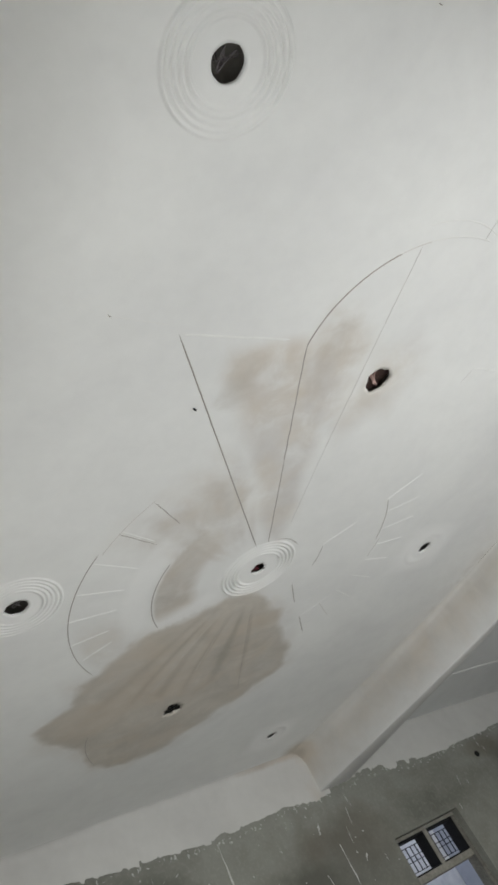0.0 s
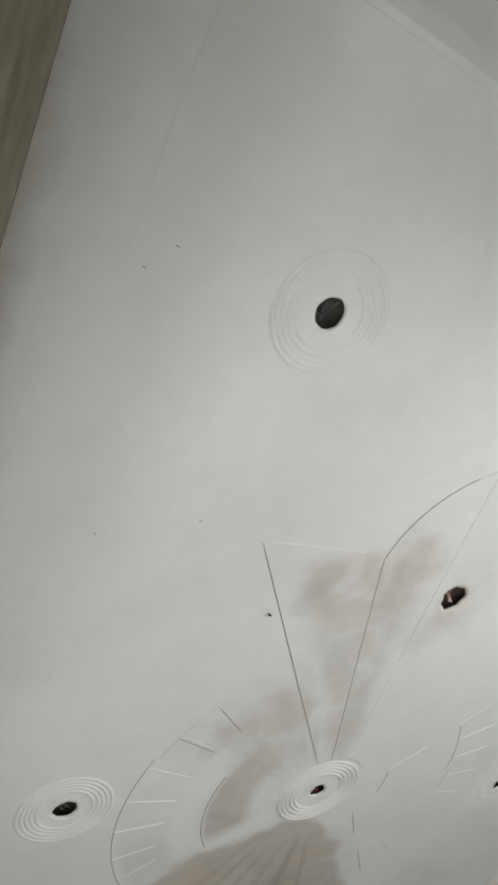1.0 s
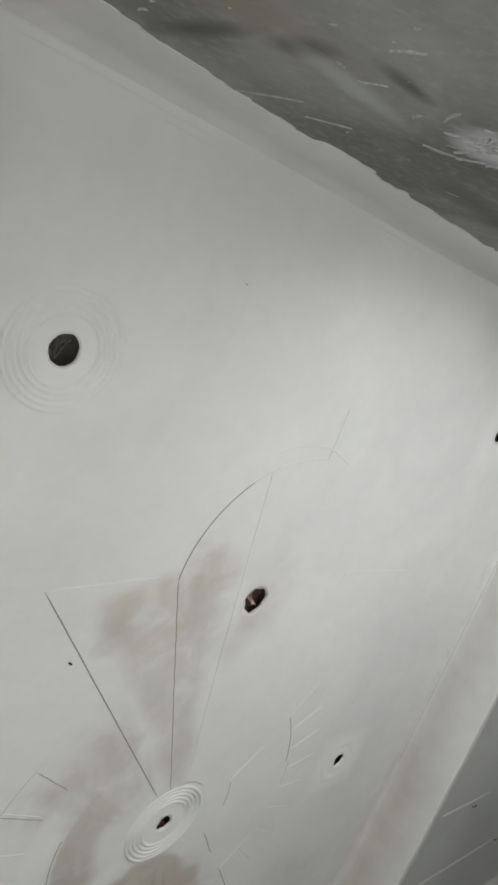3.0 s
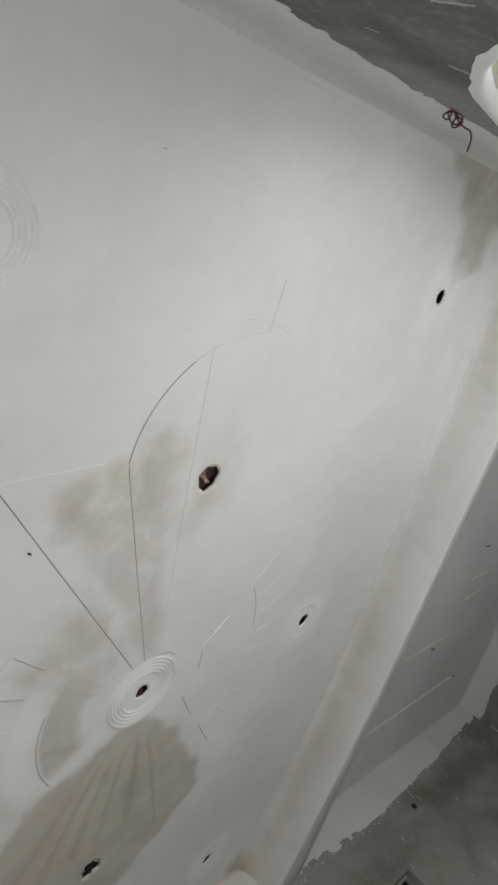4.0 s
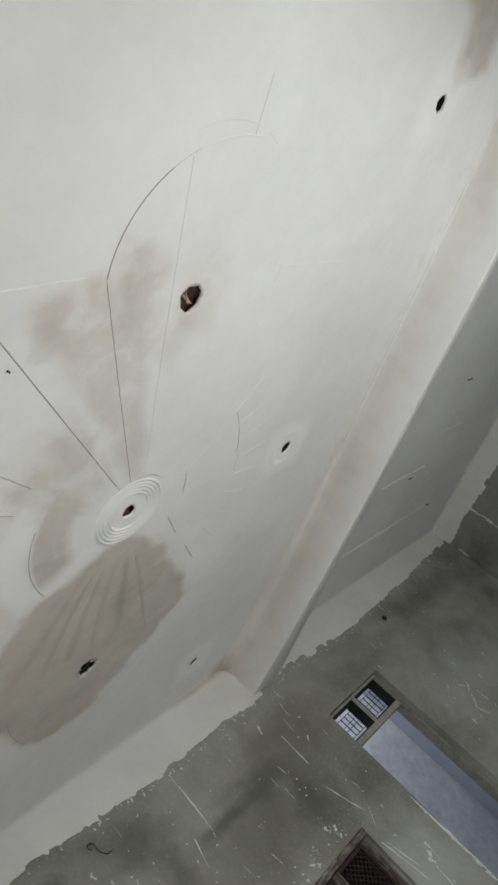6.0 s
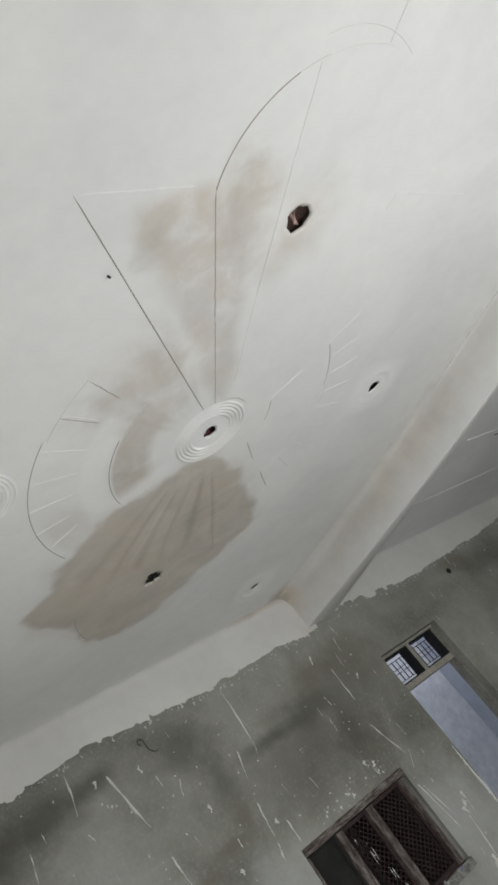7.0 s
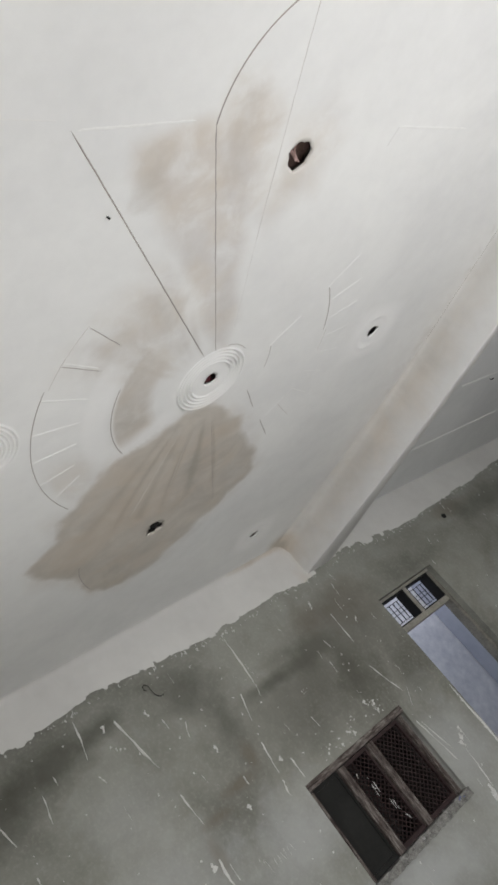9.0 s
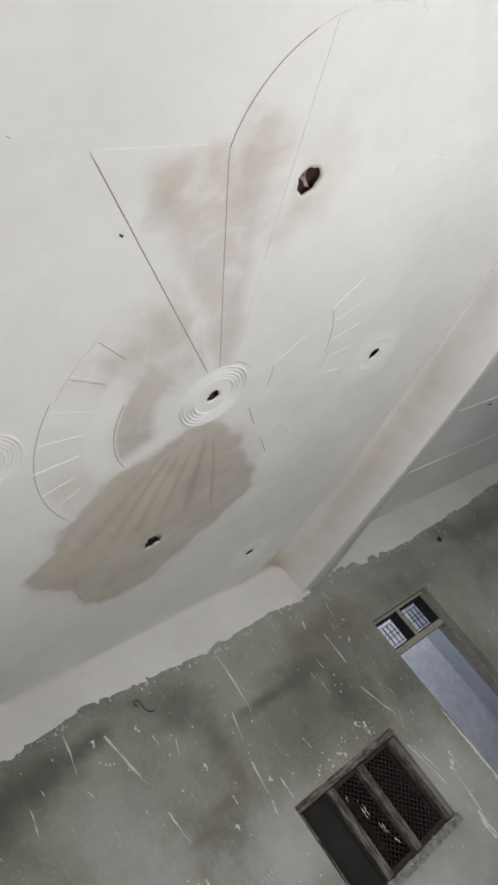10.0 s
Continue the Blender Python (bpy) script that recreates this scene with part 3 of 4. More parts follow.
FAINT = simple("faint_groove", (0.70, 0.68, 0.65), (0.58, 0.56, 0.53), 20)
build_relief()

# the void over the plaster ceiling
slab = part("roof_slab", box(bmesh.new(), WEST - 0.3, EAST + 0.3, -3.8, NORTH - 0.01, 3.69, 3.95), SLAB)
tagged(slab, "rough dark concrete slab above the plaster ceiling", "slab", kind="structure")


def quad_grid(name, corner, du, dv, nu, nv, mat, damp=None, wave=0.0):
    corner, du, dv = Vector(corner), Vector(du), Vector(dv)
    n = du.cross(dv).normalized()
    verts, vals = [], []
    for i in range(nu + 1):
        for k in range(nv + 1):
            p = corner + du * (i / nu) + dv * (k / nv)
            verts.append(p + n * wave * noise.noise(p * 1.7))
            vals.append(damp(p) if damp else 0.0)
    faces = [(i * (nv + 1) + k, (i + 1) * (nv + 1) + k, (i + 1) * (nv + 1) + k + 1, i * (nv + 1) + k + 1) for i in range(nu) for k in range(nv)]
    ob = mesh_object(name, verts, faces, mat, smooth=True)
    at = ob.data.attributes.new("damp", 'FLOAT', 'POINT')
    at.data.foreach_set("value", vals)
    return ob


# ---- beams ----
def build_beam_east():
    """Profile swept along y: soft inner corner, face, lower edge, soffit, back; the face flares out towards the north wall."""
    verts, faces, vals = [], [], []
    n = 110
    for i in range(n + 1):
        y = -3.45 + (NORTH + 3.45) * i / n
        x = beam_x(y)
        flare = 0.27 * max(0.0, (y - 0.5) / 2.8) ** 1.5
        r = 0.012
        g = 0.02 + 0.12 * max(0.0, (y - 0.2) / 3.1) ** 1.3
        f = -flare
        prof = [(f - g - 0.01, CEIL + 0.006), (f - g, CEIL - 0.001), (f - 0.45 * g, CEIL - 0.16 * g), (f - 0.16 * g, CEIL - 0.45 * g), (f, CEIL - g)]
        prof += [(f, CEIL - g + (BEAM_LOW + r - CEIL + g) * q / 5) for q in range(1, 6)]
        prof += [(f + r - r * math.cos(a), BEAM_LOW + r - r * math.sin(a)) for a in (0.4, 0.8, 1.2, math.pi / 2)]
        prof += [(0.107, BEAM_LOW), (0.115, BEAM_LOW + 0.008), (0.115, CEIL)]
        for k, (dx, z) in enumerate(prof):
            verts.append((x + dx + 0.004 * noise.noise(Vector((y * 0.9, z * 0.7, 0))), y, z))
            down = (CEIL - z) / (CEIL - BEAM_LOW)
            face = max(0.0, 0.5 + 0.2 * max(0.0, y) / 3.3 - 0.6 * abs(down - 0.3)) * (0.85 + 0.15 * math.sin(y * 1.7))
            stain = 1.1 * math.exp(-((y - NORTH) / 0.3) ** 2 - (down / 0.4) ** 2)
            vals.append(max(face, stain) if k < 10 else 0.0)
    m = len(prof)
    for i in range(n):
        for k in range(m - 1):
            faces.append((i * m + k, i * m + k + 1, (i + 1) * m + k + 1, (i + 1) * m + k))
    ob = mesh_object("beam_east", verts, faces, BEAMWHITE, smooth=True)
    at = ob.data.attributes.new("damp", 'FLOAT', 'POINT')
    at.data.foreach_set("value", vals)
    return tagged(ob, "white plastered ceiling beam with faint beige damp on its face", "beam", kind="structure")


build_beam_east()
bw = part("beam_west", box(bmesh.new(), -2.86, -2.443, -3.6, NORTH, 3.13, 3.72, 0.003), TROWELLED_BROWN)
tagged(bw, "bare brown cement-plastered beam overhead", "beam", kind="structure")

# ---- side bays' ceilings ----
tagged(quad_grid("ceiling_east", (beam_x(-3.55) + 0.06, -3.55, BAY + 0.06), (-0.385, 7.0, 0), (4.1, 0, -0.14), 60, 40, BAYWHITE, wave=0.006), "dull white plaster ceiling of the side bay", "ceiling", kind="structure")
tagged(quad_grid("ceiling_west", (WEST, -3.7, BAY), (0, 7.2, 0), (-2.8 - WEST, 0, 0), 60, 40, BAYWHITE, wave=0.006), "dull white plaster ceiling of the side bay", "ceiling", kind="structure")

# ---- floor ----
fl = part("floor", box(bmesh.new(), WEST - 0.3, EAST + 0.3, -3.9, 6.8, -0.12, 0.0), FLOOR)
tagged(fl, "dusty grey cement floor", "floor", kind="structure")

# ---- walls ----
WIN = (0.61, 1.93, 0.60, 1.585)
DOOR = (2.62, 3.57, 0.0, 2.515)
T = 0.23
wall = holed_panel("wall_north", [WEST, WIN[0], WIN[1], DOOR[0], DOOR[1], EAST], [0, WIN[2], WIN[3], DOOR[3], 4.0], [WIN, DOOR], T, NORTH_CEMENT, Matrix.Translation((0, NORTH, 0)))
tagged(wall, "grey cement-plastered wall with white splashes", "wall", kind="structure")
we = holed_panel("wall_east", [-3.9, NORTH], [0, 4.0], [], T, SHADED_CEMENT, Matrix.Translation((EAST, 0, 0)) @ Matrix(((0, 1, 0, 0), (1, 0, 0, 0), (0, 0, 1, 0), (0, 0, 0, 1))))
tagged(we, "grey cement-plastered side wall, its weaker light put into the colour", "wall", kind="structure")
# wall out of view; its opening is made up for the west fill lamp
ww = holed_panel("wall_west", [-3.9, -3.2, 0.6, NORTH], [0, 0.4, 2.2, 4.0], [(-3.2, 0.6, 0.4, 2.2)], T, SHADED_CEMENT, Matrix.Translation((WEST, 0, 0)) @ Matrix(((0, -1, 0, 0), (1, 0, 0, 0), (0, 0, 1, 0), (0, 0, 0, 1))))
tagged(ww, "unseen grey cement wall with an opening invented for the fill lamp", "wall", kind="structure")

ARCH = (1.1, 1.9, 1.9, 1.125)


def arch_edge(n=60):
    cx, cz, a, b = ARCH
    pts = [(cx - a, 0.0)] + [(cx - a * math.cos(math.pi * i / n), cz + b * math.sin(math.pi * i / n)) for i in range(n + 1)] + [(cx + a, 0.0)]
    return pts


def build_south():
    bm = bmesh.new()
    outline = [(WEST - 0.3, 0.0)] + arch_edge() + [(EAST + 0.3, 0.0), (EAST + 0.3, 4.0), (WEST - 0.3, 4.0)]
    vs = [bm.verts.new((x, south(x), z)) for x, z in outline]
    f = bm.faces.new(vs)
    ext = bmesh.ops.extrude_face_region(bm, geom=[f])
    for g in ext["geom"]:
        if isinstance(g, bmesh.types.BMVert):
            g.co.y -= 0.25
    bmesh.ops.triangulate(bm, faces=[q for q in bm.faces if len(q.verts) > 4])
    return tagged(part("wall_south", bm, SOUTH_CEMENT), "dark grey cement wall with a wide arched opening", "wall", kind="structure")


build_south()


def build_arch_lining():
    """White skim on the arch's soffit, lapping ragged onto the wall, with a tan patch of older plaster."""
    cx, cz, a, b = ARCH
    bm, tan = bmesh.new(), bmesh.new()
    rows, inner = [], []
    n = 150
    for i in range(n + 1):
        t = math.pi * i / n
        u = Vector((-math.cos(t) * b, 0, math.sin(t) * a)).normalized()
        x, z = cx - a * math.cos(t), cz + b * math.sin(t)
        lap = 0.045 + 0.012 * noise.noise(Vector((i * 0.35, 0, 0))) + 0.02 * noise.noise(Vector((i * 0.09, 5, 0)))
        y = south(x)
        prof = [(x + u.x * lap, y + 0.001, z + u.z * lap), (x + u.x * lap * 0.8, y + 0.008, z + u.z * lap * 0.8), (x - u.x * 0.002, y + 0.008, z - u.z * 0.002),
                (x - u.x * 0.012, y - 0.045 - 0.05 * noise.noise(Vector((i * 0.16, 9, 0))), z - u.z * 0.012), (x - u.x * 0.012, y - 0.27, z - u.z * 0.012)]
        rows.append([bm.verts.new(p) for p in prof[:4]])
        inner.append([tan.verts.new(prof[3]), tan.verts.new(prof[4])])
    for m, lines in ((bm, rows), (tan, inner)):
        for p, q in zip(lines, lines[1:]):
            for k in range(len(p) - 1):
                m.faces.new((p[k], p[k + 1], q[k + 1], q[k]))
    so = part("trim_arch_soffit", tan, TAN, smooth=True)
    tagged(so, "tan plaster soffit of the arched opening", "trim", kind="structure")
    ob = part("trim_arch", bm, CHALK, smooth=True)
    tagged(ob, "ragged white plaster lining of the arched opening", "trim", kind="structure")


build_arch_lining()
ground = mesh_object("ground", [(-60, -60, -0.14), (60, -60, -0.14), (60, 60, -0.14), (-60, 60, -0.14)], [(0, 1, 2, 3)], EARTH)
tagged(ground, "bare earth outside", "ground", kind="structure")


# ---- white bands of fresh plaster at the walls' tops, with a torn lower edge ----
def torn_band(name, length, place, top, low, seed, rough=1.0, damp_at=None):
    bm = bmesh.new()
    n = max(60, int(length / 0.012))
    rng = random.Random(seed)
    cut = 0.0
    rows = []
    for i in range(n + 1):
        u = length * i / n
        if rng.random() < 0.09:
            cut = rng.uniform(-0.022, 0.026)
        z = (float(np.interp(u, *zip(*low))) if isinstance(low, list) else low) + 0.012 * noise.noise(Vector((u * 1.1, seed, 0))) + rough * (0.022 * noise.noise(Vector((u * 7, seed, 1))) + 0.013 * noise.noise(Vector((u * 26, seed, 2))) + cut)
        rows.append([bm.verts.new((u, 0.002, z)), bm.verts.new((u, -0.004, z + 0.002)), bm.verts.new((u, -0.008, (z + top) / 2)), bm.verts.new((u, -0.008, top - 0.07)), bm.verts.new((u, -0.02, top - 0.03)), bm.verts.new((u, -0.045, top - 0.011)), bm.verts.new((u, -0.085, top))])
    for a, b in zip(rows, rows[1:]):
        for k in range(6):
            f = bm.faces.new((a[k], b[k], b[k + 1], a[k + 1]))
            f.smooth = k > 1
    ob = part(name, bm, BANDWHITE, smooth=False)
    if damp_at is not None:
        at = ob.data.attributes.new("damp", 'FLOAT', 'POINT')
        at.data.foreach_set("value", [0.3 * math.exp(-((v.co.x - damp_at) / 0.15) ** 2) + 0.55 * math.exp(-((v.co.x - damp_at + 0.4) / 0.5) ** 2) * (v.co.z > top - 0.05) for v in ob.data.vertices])
    ob.matrix_world = place
    return tagged(ob, "band of white plaster with a torn lower edge", "trim", kind="structure")


torn_band("trim_north", 4.8, Matrix.Translation((-2.6, NORTH, 0)), CEIL + 0.01, [(0.4, 3.2), (0.7, 3.235), (1.4, 3.2), (2.1, 3.235), (2.4, 3.205), (2.9, 3.18), (3.2, 3.155), (3.4, 3.12), (3.5, 3.15), (4.3, 3.15), (4.6, 3.115), (4.8, 3.14)], 3, damp_at=4.65)
torn_band("trim_north_east", 4.2, Matrix.Translation((2.3, NORTH, 0)), BAY + 0.1, [(0.0, 3.165), (0.2, 3.18), (0.45, 3.19), (0.75, 3.14), (1.3, 3.085), (1.9, 3.09), (2.8, 3.12), (3.7, 3.15), (4.2, 3.17)], 5)
torn_band("trim_north_west", -2.8 - WEST, Matrix.Translation((WEST, NORTH, 0)), BAY + 0.02, 3.15, 6)
torn_band("trim_east", 6.9, Matrix.Translation((EAST, NORTH, 0)) @ Matrix.Rotation(radians(-90), 4, 'Z'), BAY - 0.05, 3.1, 8)
torn_band("trim_south", 5.6, Matrix.Translation((3.0, south(3.0), 0)) @ Matrix.Rotation(math.pi + math.atan(0.043), 4, 'Z'), CEIL + 0.01, [(1.5, 3.17), (2.05, 3.165), (2.25, 3.2), (2.7, 3.23), (3.25, 3.21), (3.7, 3.22), (3.9, 3.26), (4.2, 3.285), (4.5, 3.27), (4.7, 3.235), (4.87, 3.21), (4.98, 3.215), (5.05, 3.18), (5.1, 3.25), (5.25, 3.25)], 11, 0.95)

# ---- next rooms behind the north wall ----
nr = bmesh.new()
box(nr, 2.0, 5.4, 5.62, 5.8, 0, 3.4)
tagged(part("wall_next_room", nr, BLUEWALL), "pale blue painted wall of the next room", "wall", kind="structure")
nr = bmesh.new()
box(nr, 5.22, 5.4, NORTH + T + 0.002, 5.61, 0, 3.4)
tagged(part("wall_next_room_east", nr, BLUEWALL_SHADED), "pale blue side wall of the next room, shade put into its colour", "wall", kind="structure")
nr = bmesh.new()
box(nr, 2.0, 2.15, NORTH + T + 0.002, 5.61, 0, 3.4)
tagged(part("wall_next_room_west", nr, BLUEWALL), "pale painted partition of the next room", "wall", kind="structure")
# boxes added behind the window; their dark colour stands for shade
tagged(part("ceiling_store_room", box(bmesh.new(), -0.5, 1.99, NORTH + T + 0.002, 4.75, 3.41, 3.5), UNLIT_SHADE), "dark ceiling added behind the window, its shade painted in", "ceiling", kind="structure")
tagged(part("wall_store_room", box(bmesh.new(), -0.5, 1.98, 4.6, 4.75, 0, 3.4), UNLIT_SHADE), "dark wall added behind the window, its shade painted in", "wall", kind="structure")
tagged(part("wall_store_room_east", box(bmesh.new(), 1.89, 1.985, NORTH + T + 0.002, 4.59, 0, 3.4), UNLIT_SHADE), "dark side wall added behind the window, its shade painted in", "wall", kind="structure")
tagged(part("wall_store_room_west", box(bmesh.new(), -0.5, -0.35, NORTH + T + 0.002, 4.59, 0, 3.4), UNLIT_SHADE), "dark side wall added behind the window, its shade painted in", "wall", kind="structure")


# ---- window with three lattice lights ----
def build_window():
    x0, x1, z0, z1 = WIN
    top = new("window_1")
    top.location = (0, NORTH, 0)
    tagged(top, "weathered brown wooden window with three dark lattice lights", "window", kind="structure")
    y0, y1 = -0.012, 0.09
    for name, d in (("frame_head", (x0, x1 - 0.001, y0, y1, z1 - 0.068, z1)), 
                    ("frame_jamb", (x0, x0 + 0.022, y0, y1, z0 + 0.081, z1 - 0.076)), ("frame_jamb", (x1 - 0.115, x1 - 0.066, y0, y1, z0 + 0.081, z1 - 0.076)), ("plaster_reveal", (x1 - 0.065, x1 - 0.001, y0 + 0.045, y1, z0 + 0.081, z1 - 0.076))):
        boxed(name, d, {"frame_head": OLD_WOOD_ACROSS, "plaster_reveal": SHADED_CEMENT}.get(name, OLD_WOOD), top, bevel=0.006)
    bm = box(bmesh.new(), x0, x1, y0 - 0.025, y1, z0, z0 + 0.076)
    bmesh.ops.subdivide_edges(bm, edges=[e for e in bm.edges if abs(e.verts[0].co.x - e.verts[1].co.x) > 0.5], cuts=70)
    bmesh.ops.subdivide_edges(bm, edges=[e for e in bm.edges if abs(e.verts[0].co.z - e.verts[1].co.z) > 0.05], cuts=4)
    for v in bm.verts:
        if v.co.y < y0 and x0 + 0.01 < v.co.x < x1 - 0.01:
            v.co.y += 0.012 * noise.noise(v.co * 19) + 0.007 * noise.noise(v.co * 55)
            v.co.z += 0.012 * noise.noise(v.co * 23 + Vector((3, 1, 0)))
    part("sill", bm, RUBBLE, top, "rough crumbling cement sill")
    lights = [(x0 + 0.023, x0 + 0.345), (x0 + 0.425, x0 + 0.74), (x0 + 0.82, x1 - 0.116)]
    for a, b in ((lights[0][1] + 0.001, lights[1][0] - 0.001), (lights[1][1] + 0.001, lights[2][0] - 0.001)):
        boxed("mullion", (a, b, y0 + 0.004, y1, z0 + 0.081, z1 - 0.076), OLD_WOOD, top, bevel=0.006)
    for a, b in lights:
        lo, hi = z0 + 0.081, z1 - 0.076
        sash = boxed("sash", (a, a + 0.022, 0.03, 0.07, lo, hi), DARK_WOOD, top, "dark red-brown lattice sash")
        for d in ((b - 0.022, b, 0.03, 0.07, lo, hi), (a + 0.0225, b - 0.0225, 0.03, 0.07, hi - 0.03, hi), (a + 0.0225, b - 0.0225, 0.03, 0.07, lo, lo + 0.04)):
            boxed("rail", d, DARK_PANEL if a == lights[0][0] else DARK_WOOD, sash)
        if a == lights[0][0]:
            boxed("panel", (a + 0.0225, b - 0.0225, 0.046, 0.058, lo + 0.041, hi - 0.031), DARK_PANEL, sash, "plain dark olive board")
            continue
        bm = bmesh.new()
        w, h = b - a - 0.045, hi - lo - 0.07
        pitch = 0.055
        for sign in (1, -1):
            k = -h
            while k < w + h:
                # diagonal u = k + sign*v clipped to the light
                pts = []
                for v in (0, h):
                    pts.append((k + (v if sign > 0 else h - v), v))
                (u0, v0), (u1, v1) = pts
                k += pitch
                lo_u, hi_u = max(0, min(u0, u1)), min(w, max(u0, u1))
                if hi_u - lo_u < 0.01:
                    continue
                f = lambda u: v0 + (u - u0) * (v1 - v0) / (u1 - u0)
                p, q = Vector((a + 0.0225 + lo_u, 0.05 + 0.004 * sign, lo + 0.04 + f(lo_u))), Vector((a + 0.0225 + hi_u, 0.05 + 0.004 * sign, lo + 0.04 + f(hi_u)))
                tube(bm, [p, q], 0.005, 4)
        part("lattice", bm, DARK_WOOD, sash, "diagonal wooden lattice")
    return top


build_window()


# ---- door with a barred fanlight ----
def build_door():
    x0, x1, _, z1 = DOOR
    top = new("door_1")
    top.location = (0, NORTH, 0)
    tagged(top, "open doorway with a dusty grey wooden frame and a barred fanlight", "door", kind="structure")
    y0, y1 = 0.09, 0.225
    for name, d in (("frame_head", (x0, x1, y0, y1, z1 - 0.03, z1)), ("transom", (x0 + 0.051, x1 - 0.051, y0, y1, 2.08, 2.145)),
                    ("frame_jamb", (x0, x0 + 0.05, y0, y1, 0.0, z1 - 0.031)), ("frame_jamb", (x1 - 0.05, x1, y0, y1, 0.0, z1 - 0.031)),
                    ("mullion", ((x0 + x1) / 2 - 0.025, (x0 + x1) / 2 + 0.025, y0, y1, 2.146, z1 - 0.031))):
        boxed(name, d, JAMB_WOOD if name == "frame_jamb" else GREY_WOOD, top, bevel=0.005)
    mid = (x0 + x1) / 2
    for a, b in ((x0 + 0.051, mid - 0.026), (mid + 0.026, x1 - 0.051)):
        lo, hi = 2.146, z1 - 0.031
        bm = bmesh.new()
        # iron frame stretched through the reveal, its black standing for shade there
        for d in ((a, a + 0.014, lo, hi), (b - 0.014, b, lo, hi), (a + 0.0145, b - 0.0145, lo, lo + 0.014), (a + 0.0145, b - 0.0145, hi - 0.014, hi)):
            box(bm, d[0], d[1], 0.1, 0.252, d[2], d[3])
        g = part("grille", bm, IRON, top, "black iron fanlight grille, its deep black rim standing for the reveal's shade")
        for i in range(1, 6):
            x = a + (b - a) * i / 6
            boxed("bar", (x - 0.0035, x + 0.0035, 0.234, 0.244, lo + 0.16 * (hi - lo), lo + 0.84 * (hi - lo)), IRON, g)
        for f in (0.16, 0.44, 0.58, 0.84):
            z = lo + (hi - lo) * f
            boxed("crossbar", (a + 0.0145, b - 0.0145, 0.2445, 0.2505, z - 0.0035, z + 0.0035), IRON, g)
    return top


build_door()


# ---- splashes of white plaster on the walls ----
def splash(bm, u, z, u1, z1, w, lift=0.004):
    """A thrown streak or blob: a low, ragged dome along a line, on the plane y = 0, facing -y."""
    n = 9
    d = Vector((u1 - u, z1 - z))
    ln = max(d.length, 0.001)
    d /= ln
    bend, waves, phase = random.uniform(-0.4, 0.4), random.uniform(0.6, 2.0), random.uniform(0, 6)
    rows = []
    for i in range(n + 1):
        t = i / n
        ww = w * (0.65 + 0.35 * math.sin(phase + t * 7 * waves)) * (0.25 + 0.75 * math.sin(math.pi * min(1, 0.12 + 0.88 * t)) ** 0.7) * random.uniform(0.75, 1.15)
        c = Vector((u, z)) + d * ln * t + Vector((-d.y, d.x)) * w * (bend * math.sin(math.pi * t * waves + phase) + random.uniform(-0.15, 0.15))
        s = Vector((-d.y, d.x)) * ww * 0.5
        rows.append([bm.verts.new((c.x - s.x, 0.001, c.y - s.y)), bm.verts.new((c.x, -lift * random.uniform(0.5, 1), c.y)), bm.verts.new((c.x + s.x, 0.001, c.y + s.y))])
    for a, b in zip(rows, rows[1:]):
        bm.faces.new((a[0], b[0], b[1], a[1]))
        bm.faces.new((a[1], b[1], b[2], a[2]))


